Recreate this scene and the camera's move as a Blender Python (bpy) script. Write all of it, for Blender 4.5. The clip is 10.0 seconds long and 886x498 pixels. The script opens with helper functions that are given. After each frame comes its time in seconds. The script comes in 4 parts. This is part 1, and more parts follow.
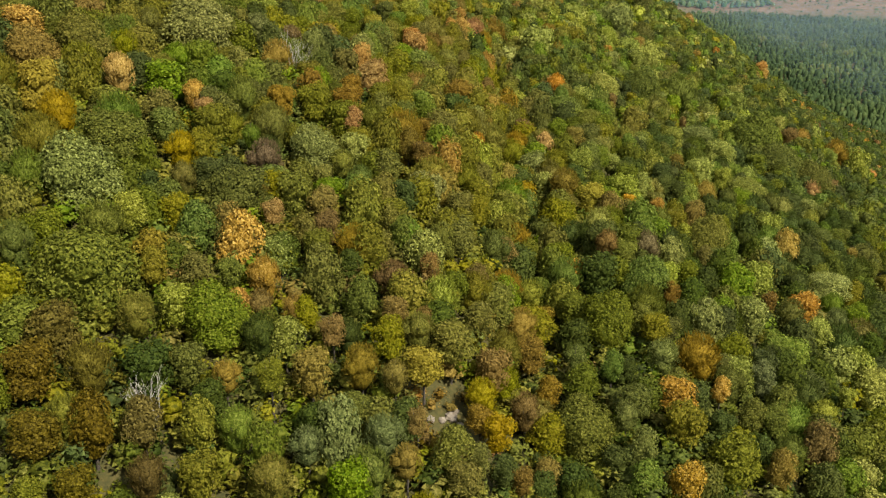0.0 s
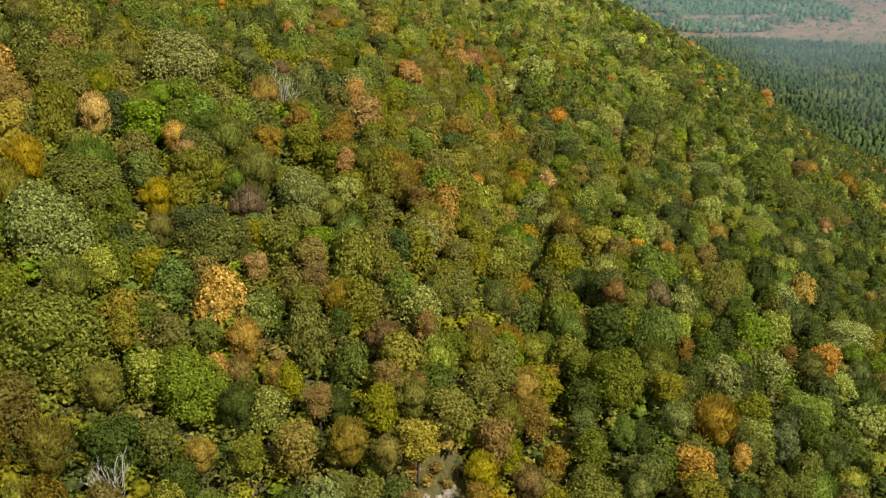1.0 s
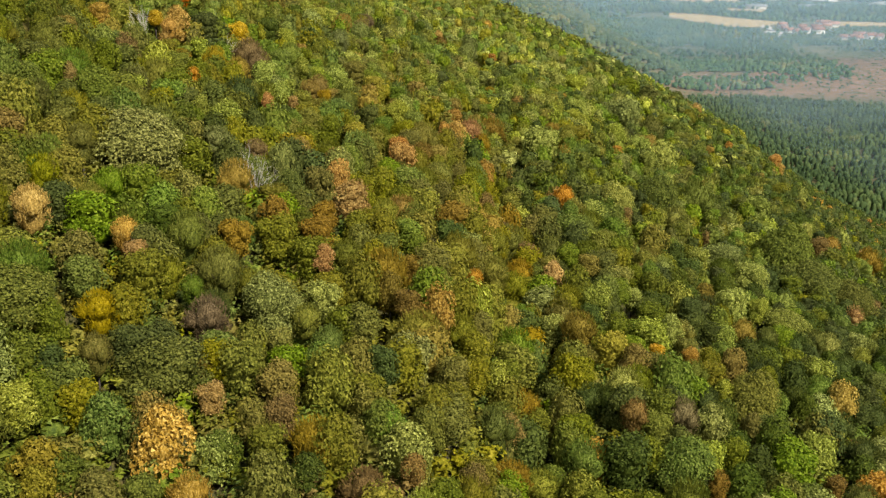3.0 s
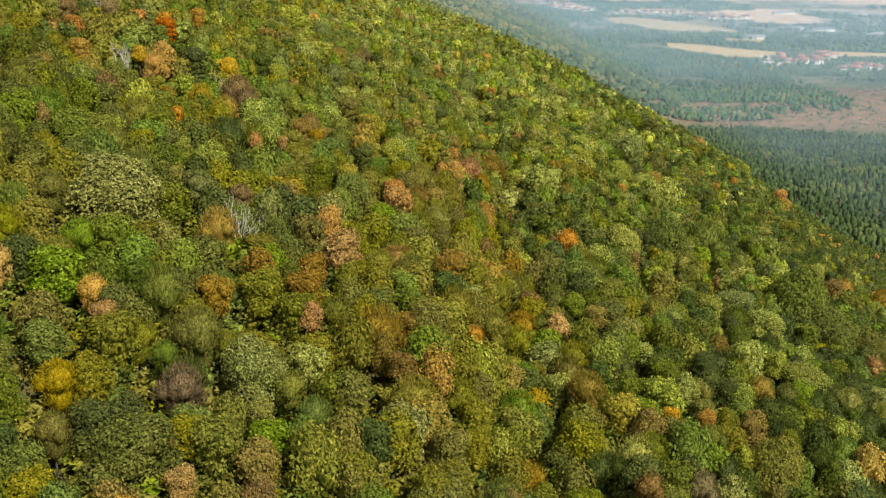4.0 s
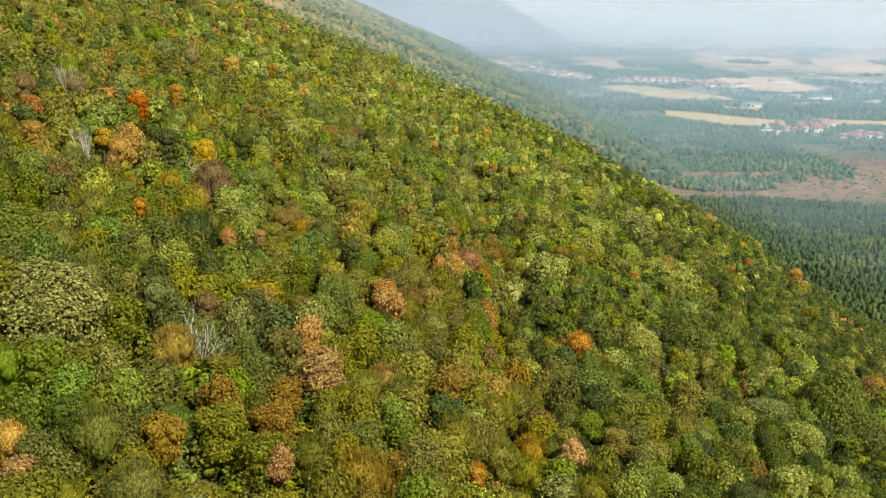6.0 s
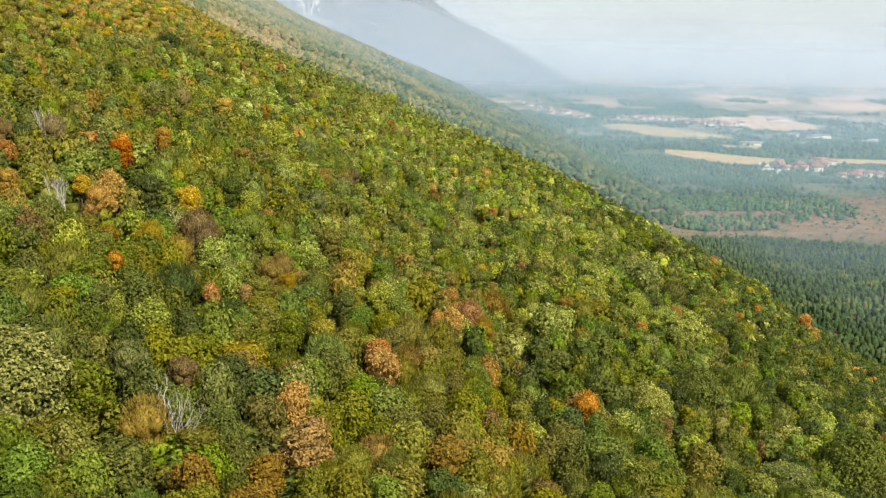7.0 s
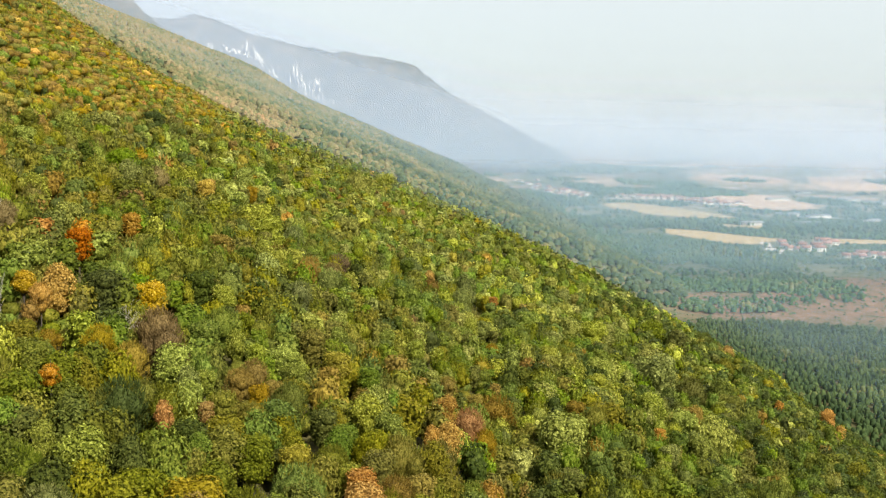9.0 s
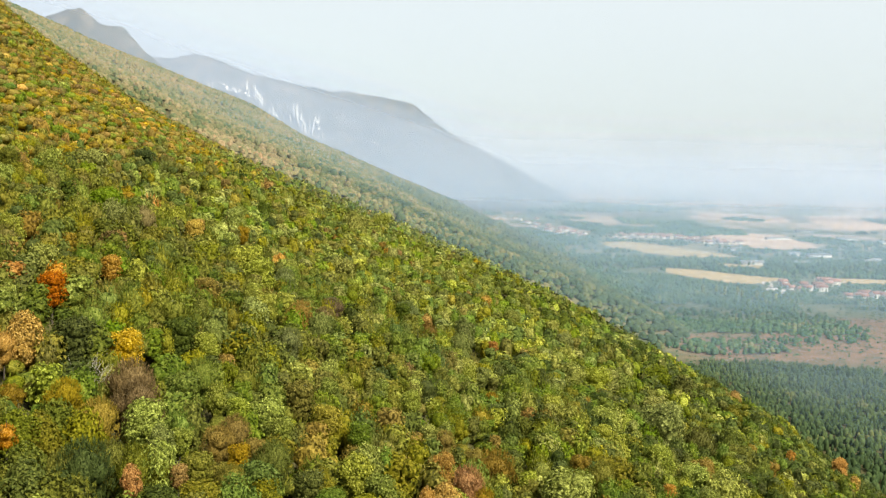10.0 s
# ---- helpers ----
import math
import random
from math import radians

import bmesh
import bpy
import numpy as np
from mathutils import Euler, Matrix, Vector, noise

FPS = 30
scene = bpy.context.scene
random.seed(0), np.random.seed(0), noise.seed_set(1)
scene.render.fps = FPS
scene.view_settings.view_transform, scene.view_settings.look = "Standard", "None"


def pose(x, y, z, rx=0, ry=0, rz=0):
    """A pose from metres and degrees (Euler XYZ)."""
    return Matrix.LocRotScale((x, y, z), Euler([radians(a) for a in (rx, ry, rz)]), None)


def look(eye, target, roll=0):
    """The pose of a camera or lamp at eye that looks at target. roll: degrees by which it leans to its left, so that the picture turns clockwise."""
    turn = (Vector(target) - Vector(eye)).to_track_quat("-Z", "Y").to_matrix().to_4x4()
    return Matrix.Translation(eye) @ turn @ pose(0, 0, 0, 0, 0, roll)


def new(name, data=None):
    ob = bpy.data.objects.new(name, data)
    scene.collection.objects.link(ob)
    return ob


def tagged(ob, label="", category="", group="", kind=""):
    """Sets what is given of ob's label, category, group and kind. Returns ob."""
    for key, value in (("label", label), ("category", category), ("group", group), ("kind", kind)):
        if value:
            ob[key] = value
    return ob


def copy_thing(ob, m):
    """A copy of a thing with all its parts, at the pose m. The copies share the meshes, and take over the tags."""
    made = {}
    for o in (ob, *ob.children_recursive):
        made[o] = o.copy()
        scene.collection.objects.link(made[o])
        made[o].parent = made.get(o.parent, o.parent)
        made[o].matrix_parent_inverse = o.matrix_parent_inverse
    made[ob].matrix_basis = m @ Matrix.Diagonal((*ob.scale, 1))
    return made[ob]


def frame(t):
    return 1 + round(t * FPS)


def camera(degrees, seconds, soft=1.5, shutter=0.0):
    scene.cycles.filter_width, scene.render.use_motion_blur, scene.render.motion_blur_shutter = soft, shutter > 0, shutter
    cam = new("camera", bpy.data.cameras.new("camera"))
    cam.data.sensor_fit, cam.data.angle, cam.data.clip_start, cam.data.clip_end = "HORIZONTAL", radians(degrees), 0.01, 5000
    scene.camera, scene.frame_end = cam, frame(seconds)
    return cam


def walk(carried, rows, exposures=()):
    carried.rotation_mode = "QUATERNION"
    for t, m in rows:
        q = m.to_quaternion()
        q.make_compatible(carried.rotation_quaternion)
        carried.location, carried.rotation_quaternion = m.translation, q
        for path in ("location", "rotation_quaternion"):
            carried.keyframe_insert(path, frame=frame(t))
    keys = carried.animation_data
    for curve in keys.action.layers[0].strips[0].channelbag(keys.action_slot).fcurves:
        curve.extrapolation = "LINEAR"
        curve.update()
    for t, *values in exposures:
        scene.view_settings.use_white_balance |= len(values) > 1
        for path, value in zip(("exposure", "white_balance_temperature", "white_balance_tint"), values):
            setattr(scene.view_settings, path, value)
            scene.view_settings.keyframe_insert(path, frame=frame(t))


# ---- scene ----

# ===== camera and its way =====
cam = camera(49.8, 10.0, soft=1.25)
RISE = 143.0  # the first eye's height over the plain, near enough
PATH = [
    (0, (0.044, -0.456, -1.06), (0.045, 1.381, -1.852), 0.6),
    (0.5, (0.157, 4.595, -0.92), (0.159, 6.44, -1.694), 0.6),
    (1, (0.27, 9.832, -0.706), (0.273, 11.686, -1.457), 0.6),
    (1.5, (0.401, 14.849, -0.513), (0.403, 16.712, -1.241), 0.7),
    (2, (0.557, 19.9, -0.361), (0.561, 21.772, -1.064), 0.7),
    (2.5, (0.647, 24.971, -0.261), (0.653, 26.853, -0.939), 0.8),
    (4, (0.762, 40.504, 0.275), (0.773, 42.413, -0.323), 1.0),
    (4.5, (0.747, 45.596, 0.506), (0.759, 47.514, -0.062), 1.0),
    (5, (0.787, 50.569, 0.758), (0.80, 52.495, 0.222), 1.0),
    (5.5, (0.861, 55.534, 0.982), (0.874, 57.469, 0.478), 1.03),
    (7, (1.095, 70.403, 1.678), (1.108, 72.364, 1.285), 1.1),
    (7.5, (1.151, 75.373, 1.807), (1.164, 77.341, 1.452), 1.2),
    (8, (1.258, 80.346, 1.889), (1.272, 82.321, 1.574), 1.2),
    (8.5, (1.383, 85.335, 1.958), (1.396, 87.316, 1.685), 1.3),
    (9, (1.522, 90.248, 1.994), (1.534, 92.235, 1.76), 1.3),
    (9.5, (1.673, 95.043, 2.028), (1.686, 97.034, 1.835), 1.3),
    (10, (1.893, 99.695, 2.047), (1.905, 101.689, 1.893), 1.4),
]
EXPOSURES = [(0, 0.66), (5, 0.79), (10, 0.86)]
walk(cam, [(t, look((e[0], e[1], e[2] + RISE), (g[0], g[1], g[2] + RISE), roll)) for t, e, g, roll in PATH], EXPOSURES)

# ===== sky and sun =====
SUN_TO = Vector((0.46, -0.5, 0.73)).normalized()
world = bpy.data.worlds.new("sky")
scene.world = world
world.use_nodes = True
wn, wl = world.node_tree.nodes, world.node_tree.links
sky = wn.new("ShaderNodeTexSky")
sky.sky_type, sky.sun_disc = "NISHITA", False
sky.sun_elevation = math.asin(SUN_TO.z)
sky.sun_rotation = math.atan2(SUN_TO.x, SUN_TO.y)
sky.air_density, sky.dust_density, sky.ozone_density = 1.0, 3.0, 0.8
wn["Background"].inputs["Strength"].default_value = 0.15
hazy = wn.new("ShaderNodeMix")  # a bright, milky autumn sky: haze evens the blue out
hazy.data_type = "RGBA"
hazy.inputs[0].default_value, hazy.inputs[7].default_value = 0.85, (3.2, 3.38, 3.3, 1)
wl.new(sky.outputs["Color"], hazy.inputs[6])
wl.new(hazy.outputs[2], wn["Background"].inputs["Color"])
sun = new("sun", bpy.data.lights.new("sun", "SUN"))
sun.data.energy, sun.data.angle, sun.data.color = 5.0, radians(2.5), (1.0, 0.92, 0.76)
sun.matrix_world = look((0, 0, 900), Vector((0, 0, 900)) - SUN_TO)


# ===== materials =====
def shader(name):
    m = bpy.data.materials.new(name)
    m.use_nodes = True
    return m, m.node_tree.nodes, m.node_tree.links, m.node_tree.nodes["Principled BSDF"]


def mathn(n, l, op, a, b=0.0, clamp=False):
    k = n.new("ShaderNodeMath")
    k.operation, k.use_clamp = op, clamp
    for i, v in enumerate((a, b)):
        if isinstance(v, (int, float)):
            k.inputs[i].default_value = v
        else:
            l.new(v, k.inputs[i])
    return k.outputs[0]


def ramp(n, l, fac, stops):
    k = n.new("ShaderNodeValToRGB")
    els = k.color_ramp.elements
    while len(els) < len(stops):
        els.new(0.5)
    for e, (p, c) in zip(els, stops):
        e.position, e.color = p, (*c, 1)
    l.new(fac, k.inputs[0])
    return k.outputs[0]


def mixc(n, l, fac, a, b, blend="MIX"):
    k = n.new("ShaderNodeMix")
    k.data_type, k.blend_type = "RGBA", blend
    for sock, v in ((k.inputs[0], fac), (k.inputs[6], a), (k.inputs[7], b)):
        if isinstance(v, (int, float)):
            sock.default_value = v
        elif isinstance(v, tuple):
            sock.default_value = (*v, 1)
        else:
            l.new(v, sock)
    return k.outputs[2]


def noise_tex(n, l, scale, detail=3.0, vec=None, rough=0.55):
    k = n.new("ShaderNodeTexNoise")
    k.inputs["Scale"].default_value, k.inputs["Detail"].default_value = scale, detail
    k.inputs["Roughness"].default_value = rough
    if vec is not None:
        l.new(vec, k.inputs["Vector"])
    return k.outputs["Fac"]


def position(n):
    return n.new("ShaderNodeNewGeometry").outputs["Position"]


def leafy(name, dull, main, lit, joined, glow=0.27):
    """Foliage: each leaf spray takes its own tone between dull and lit, each tree its own shift; a noise speckle paints
    leaves and the dark gaps between them.
    """
    m, n, l, p = shader(name)
    geo = n.new("ShaderNodeNewGeometry")
    leaf = geo.outputs["Random Per Island"]
    if joined:
        at = n.new("ShaderNodeAttribute")
        at.attribute_name = "tree"
        tree = at.outputs["Fac"]
    else:
        tree = n.new("ShaderNodeObjectInfo").outputs["Random"]
    speck = noise_tex(n, l, 1.9 if joined else 3.6, 3.0, geo.outputs["Position"], 0.8)
    wide = n.new("ShaderNodeMapRange")
    l.new(speck, wide.inputs[0])
    wide.inputs[1].default_value, wide.inputs[2].default_value = 0.33, 0.67
    own = 0.3 if joined else 0.4
    tone = mathn(n, l, "ADD", mathn(n, l, "MULTIPLY", leaf, own), mathn(n, l, "MULTIPLY", wide.outputs[0], 1 - own))
    dull = tuple((1.15 if joined else 1.1) * c for c in dull)
    col = ramp(n, l, tone, [(0.22, dull), (0.5, main), (0.8, lit)])
    hsv = n.new("ShaderNodeHueSaturation")
    l.new(col, hsv.inputs["Color"])
    l.new(mathn(n, l, "MULTIPLY_ADD", tree, 0.03), hsv.inputs["Hue"])
    hsv.inputs["Hue"].links[0].from_node.inputs[2].default_value = 0.482
    odd = mathn(n, l, "FRACT", mathn(n, l, "MULTIPLY", tree, 7.31))
    val = mathn(n, l, "MULTIPLY_ADD", odd, 0.36)
    val.node.inputs[2].default_value = 0.72
    l.new(val, hsv.inputs["Value"])
    sat = mathn(n, l, "MULTIPLY_ADD", mathn(n, l, "FRACT", mathn(n, l, "MULTIPLY", tree, 3.7)), 0.2)
    sat.node.inputs[2].default_value = 0.93
    l.new(sat, hsv.inputs["Saturation"])
    l.new(hsv.outputs[0], p.inputs["Base Color"])
    p.inputs["Roughness"].default_value = 0.65
    p.inputs["Specular IOR Level"].default_value = 0.1
    bump = n.new("ShaderNodeBump")
    bump.inputs["Strength"].default_value, bump.inputs["Distance"].default_value = 0.5, 0.3
    l.new(speck, bump.inputs["Height"])
    l.new(bump.outputs[0], p.inputs["Normal"])
    tr = n.new("ShaderNodeBsdfTranslucent")
    l.new(hsv.outputs[0], tr.inputs["Color"])
    mx = n.new("ShaderNodeMixShader")
    mx.inputs[0].default_value = glow
    l.new(p.outputs[0], mx.inputs[1])
    l.new(tr.outputs[0], mx.inputs[2])
    l.new(mx.outputs[0], n["Material Output"].inputs["Surface"])
    return m


SPECIES = {
    # dull, main, lit tone; how they mix follows in share()
    "olive": ((0.060, 0.066, 0.009), (0.150, 0.148, 0.017), (0.27, 0.25, 0.045)),
    "green": ((0.038, 0.051, 0.008), (0.101, 0.116, 0.014), (0.2, 0.214, 0.04)),
    "dark": ((0.024, 0.036, 0.007), (0.055, 0.076, 0.013), (0.115, 0.14, 0.03)),
    "bright": ((0.045, 0.074, 0.010), (0.112, 0.157, 0.017), (0.225, 0.27, 0.05)),
    "pale": ((0.065, 0.082, 0.014), (0.18, 0.198, 0.032), (0.42, 0.45, 0.115)),
    "yellow": ((0.10, 0.084, 0.009), (0.21, 0.17, 0.022), (0.37, 0.30, 0.055)),
    "orange": ((0.13, 0.062, 0.014), (0.36, 0.2, 0.044), (0.58, 0.38, 0.115)),
    "amber": ((0.15, 0.098, 0.016), (0.36, 0.235, 0.038), (0.60, 0.43, 0.12)),
    # olive turned darker: shade low on the left flank, put into the leaf colour
    "bronze": ((0.036, 0.029, 0.005), (0.105, 0.083, 0.011), (0.20, 0.16, 0.032)),
    "sage": ((0.05, 0.064, 0.018), (0.125, 0.145, 0.042), (0.24, 0.26, 0.09)),
    "grey": ((0.075, 0.056, 0.022), (0.175, 0.132, 0.052), (0.28, 0.22, 0.10)),
    "red": ((0.12, 0.045, 0.010), (0.28, 0.11, 0.02), (0.42, 0.20, 0.05)),
    "tan": ((0.07, 0.05, 0.011), (0.18, 0.125, 0.026), (0.30, 0.215, 0.055)),
    "straw": ((0.13, 0.10, 0.016), (0.235, 0.172, 0.026), (0.34, 0.25, 0.05)),
}
KINDS = list(SPECIES)
LEAF = {k: leafy("leaves_" + k, *v, joined=False) for k, v in SPECIES.items()}
LEAF_JOINED = {k: leafy("woodland_leaves_" + k, *v, joined=True) for k, v in SPECIES.items()}


def barky(name, a, b, scale):
    m, n, l, p = shader(name)
    pos = position(n)
    f = noise_tex(n, l, scale, 4, pos)
    l.new(ramp(n, l, f, [(0.3, a), (0.7, b)]), p.inputs["Base Color"])
    p.inputs["Roughness"].default_value = 0.9
    bump = n.new("ShaderNodeBump")
    bump.inputs["Strength"].default_value = 0.6
    l.new(f, bump.inputs["Height"])
    l.new(bump.outputs[0], p.inputs["Normal"])
    return m


BARK = barky("bark", (0.03, 0.025, 0.018), (0.08, 0.066, 0.05), 6)
DEADWOOD = barky("bleached_deadwood", (0.28, 0.25, 0.22), (0.52, 0.49, 0.44), 5)
ROCK = barky("limestone", (0.10, 0.08, 0.06), (0.26, 0.225, 0.18), 1.3)
CLIFF = barky("cliff_limestone", (0.36, 0.35, 0.33), (0.72, 0.70, 0.66), 0.03)


def ground_material():
    m, n, l, p = shader("forest_floor_and_plain")
    pos = position(n)
    sep = n.new("ShaderNodeSeparateXYZ")
    l.new(pos, sep.inputs[0])
    fine = noise_tex(n, l, 1.6, 5, pos, 0.75)
    floor = ramp(n, l, fine, [(0.3, (0.025, 0.027, 0.006)), (0.5, (0.052, 0.048, 0.010)), (0.7, (0.09, 0.068, 0.018))])
    golden = ramp(n, l, fine, [(0.3, (0.11, 0.095, 0.014)), (0.5, (0.20, 0.16, 0.022)), (0.7, (0.30, 0.22, 0.04))])
    high_up = mathn(n, l, "SUBTRACT", mathn(n, l, "MULTIPLY", sep.outputs[1], 0.22), sep.outputs[0])
    ragged = mathn(n, l, "MULTIPLY", mathn(n, l, "SUBTRACT", noise_tex(n, l, 0.03, 4, pos), 0.5), 70.0)
    shoulder = mathn(n, l, "MULTIPLY", mathn(n, l, "SUBTRACT", mathn(n, l, "ADD", high_up, ragged), 105.0), 0.03, True)
    shoulder = mathn(n, l, "MULTIPLY", shoulder, mathn(n, l, "MULTIPLY", mathn(n, l, "SUBTRACT", 760.0, sep.outputs[1]), 0.02, True))
    floor = mixc(n, l, shoulder, floor, golden)
    big = noise_tex(n, l, 0.006, 6, pos, 0.6)
    plain = ramp(n, l, big, [(0.46, (0.042, 0.068, 0.03)), (0.58, (0.06, 0.08, 0.035)), (0.68, (0.14, 0.12, 0.06)), (0.78, (0.26, 0.20, 0.13))])
    plain = mixc(n, l, 0.35, plain, ramp(n, l, noise_tex(n, l, 0.05, 5, pos), [(0.35, (0.04, 0.06, 0.025)), (0.75, (0.17, 0.14, 0.08))]))
    dry = mathn(n, l, "MULTIPLY", mathn(n, l, "SUBTRACT", sep.outputs[1], 1800.0), 0.0012, True)
    dry = mathn(n, l, "MULTIPLY", dry, mathn(n, l, "MULTIPLY", mathn(n, l, "SUBTRACT", noise_tex(n, l, 0.0045, 5, pos), 0.42), 6.0, True))
    plain = mixc(n, l, dry, plain, ramp(n, l, noise_tex(n, l, 0.012, 5, pos), [(0.35, (0.17, 0.135, 0.09)), (0.65, (0.33, 0.235, 0.17))]))
    away = mathn(n, l, "MULTIPLY", mathn(n, l, "SUBTRACT", sep.outputs[1], 840.0), 0.02, True)
    low = mathn(n, l, "MULTIPLY", mathn(n, l, "SUBTRACT", 60.0, sep.outputs[2]), 0.05, True)
    high = mathn(n, l, "MULTIPLY", mathn(n, l, "SUBTRACT", sep.outputs[1], 2900.0), 0.01, True)
    fac = mathn(n, l, "MAXIMUM", mathn(n, l, "MULTIPLY", away, low), high)
    # reddish dry heath in a ragged strip below the wood
    wander = mathn(n, l, "MULTIPLY", mathn(n, l, "SUBTRACT", noise_tex(n, l, 0.012, 5, pos, 0.65), 0.5), 150.0)
    off = mathn(n, l, "ABSOLUTE", mathn(n, l, "ADD", mathn(n, l, "SUBTRACT", sep.outputs[1], 930.0), wander))
    broad = mathn(n, l, "MULTIPLY", mathn(n, l, "MULTIPLY", mathn(n, l, "SUBTRACT", sep.outputs[0], 300.0), 0.006, True), 150.0)
    strip = mathn(n, l, "MULTIPLY", mathn(n, l, "SUBTRACT", mathn(n, l, "ADD", broad, 85.0), off), 0.03, True)
    strip = mathn(n, l, "MULTIPLY", strip, mathn(n, l, "MULTIPLY", mathn(n, l, "SUBTRACT", sep.outputs[0], 185.0), 0.02, True))
    heath = ramp(n, l, noise_tex(n, l, 0.06, 5, pos, 0.7), [(0.34, (0.045, 0.055, 0.025)), (0.5, (0.125, 0.075, 0.043)), (0.68, (0.20, 0.115, 0.072))])
    plain = mixc(n, l, strip, plain, heath)
    l.new(mixc(n, l, fac, floor, plain), p.inputs["Base Color"])
    p.inputs["Roughness"].default_value = 0.95
    bump = n.new("ShaderNodeBump")
    bump.inputs["Strength"].default_value = 0.5
    l.new(fine, bump.inputs["Height"])
    l.new(bump.outputs[0], p.inputs["Normal"])
    return m


def field_material(name, a, b, scale):
    m, n, l, p = shader(name)
    pos = position(n)
    mp = n.new("ShaderNodeMapping")
    mp.inputs["Rotation"].default_value[2] = 0.5
    mp.inputs["Scale"].default_value = (1, 0.12, 1)
    l.new(pos, mp.inputs["Vector"])
    rows = noise_tex(n, l, scale, 4, mp.outputs[0])
    blot = noise_tex(n, l, scale * 0.25, 5, pos)
    c = ramp(n, l, rows, [(0.3, a), (0.7, b)])
    l.new(mixc(n, l, mathn(n, l, "MULTIPLY", blot, 0.7), c, a), p.inputs["Base Color"])
    p.inputs["Roughness"].default_value = 0.95
    return m


GROUND = ground_material()
STRAW = field_material("stubble", (0.26, 0.19, 0.09), (0.38, 0.28, 0.14), 0.08)
PALE_SOIL = field_material("pale_ploughed_soil", (0.34, 0.225, 0.15), (0.48, 0.34, 0.245), 0.05)
ASPHALT = field_material("pale_road", (0.30, 0.28, 0.25), (0.40, 0.38, 0.34), 0.2)


def far_wood(name, stops, scale, greener=False):
    """Distant woodland: every crown its own tone, with patches of one kind."""
    m, n, l, p = shader(name)
    geo = n.new("ShaderNodeNewGeometry")
    patch = noise_tex(n, l, scale, 3, geo.outputs["Position"])
    f = mathn(n, l, "ADD", mathn(n, l, "MULTIPLY", geo.outputs["Random Per Island"], 0.6), mathn(n, l, "SUBTRACT", mathn(n, l, "MULTIPLY", patch, 1.3), 0.45))
    if greener:
        sx = n.new("ShaderNodeSeparateXYZ")
        l.new(geo.outputs["Position"], sx.inputs[0])
        lower = mathn(n, l, "MULTIPLY", mathn(n, l, "ADD", sx.outputs[0], 260.0), 0.0028, True)
        f = mathn(n, l, "SUBTRACT", f, mathn(n, l, "MULTIPLY", lower, 0.36))
    c = ramp(n, l, f, stops)
    grain = noise_tex(n, l, 0.7, 3, geo.outputs["Position"])
    gr = ramp(n, l, grain, [(0.35, (0.62, 0.62, 0.62)), (0.65, (1.25, 1.25, 1.25))])
    l.new(mixc(n, l, 1.0, c, gr, "MULTIPLY"), p.inputs["Base Color"])
    p.inputs["Roughness"].default_value = 0.8
    p.inputs["Specular IOR Level"].default_value = 0.1
    return m


FAR_MIXED = far_wood("far_mixed_wood", [(0.0, (0.04, 0.066, 0.036)), (0.22, (0.072, 0.095, 0.043)), (0.4, (0.116, 0.118, 0.05)), (0.6, (0.157, 0.138, 0.066)), (0.88, (0.2, 0.154, 0.08)), (1.0, (0.24, 0.158, 0.082))], 0.008, True)
FAR_GREEN = far_wood("valley_wood", [(0.0, (0.022, 0.06, 0.034)), (0.4, (0.042, 0.083, 0.042)), (0.75, (0.068, 0.108, 0.048)), (1.0, (0.13, 0.13, 0.065))], 0.02)
PINE = far_wood("pine_needles", [(0.0, (0.018, 0.034, 0.013)), (0.45, (0.034, 0.056, 0.018)), (0.8, (0.055, 0.08, 0.024)), (1.0, (0.095, 0.098, 0.032))], 0.02)


def mountain_material():
    m, n, l, p = shader("wooded_mountain")
    pos = position(n)
    a = noise_tex(n, l, 0.02, 6, pos, 0.65)
    c = ramp(n, l, a, [(0.36, (0.025, 0.035, 0.028)), (0.5, (0.06, 0.06, 0.045)), (0.66, (0.14, 0.12, 0.09))])
    l.new(c, p.inputs["Base Color"])
    p.inputs["Roughness"].default_value = 0.95
    return m


MOUNTAIN = mountain_material()


def paint(name, a, b, scale, rough=0.8):
    m, n, l, p = shader(name)
    f = noise_tex(n, l, scale, 4, position(n))
    rnd = n.new("ShaderNodeObjectInfo").outputs["Random"]
    f = mathn(n, l, "ADD", mathn(n, l, "MULTIPLY", f, 0.5), mathn(n, l, "MULTIPLY", rnd, 0.5))
    l.new(ramp(n, l, f, [(0.25, a), (0.75, b)]), p.inputs["Base Color"])
    p.inputs["Roughness"].default_value = rough
    return m


WALL = paint("house_plaster", (0.42, 0.38, 0.32), (0.7, 0.68, 0.64), 0.3)
ROOF = paint("clay_roof_tiles", (0.17, 0.08, 0.055), (0.30, 0.16, 0.12), 0.5)
METAL_ROOF = paint("pale_sheet_roof", (0.13, 0.13, 0.14), (0.24, 0.24, 0.24), 0.1, 0.5)
PANE = paint("dark_window_glass", (0.03, 0.035, 0.04), (0.06, 0.07, 0.08), 0.3, 0.15)


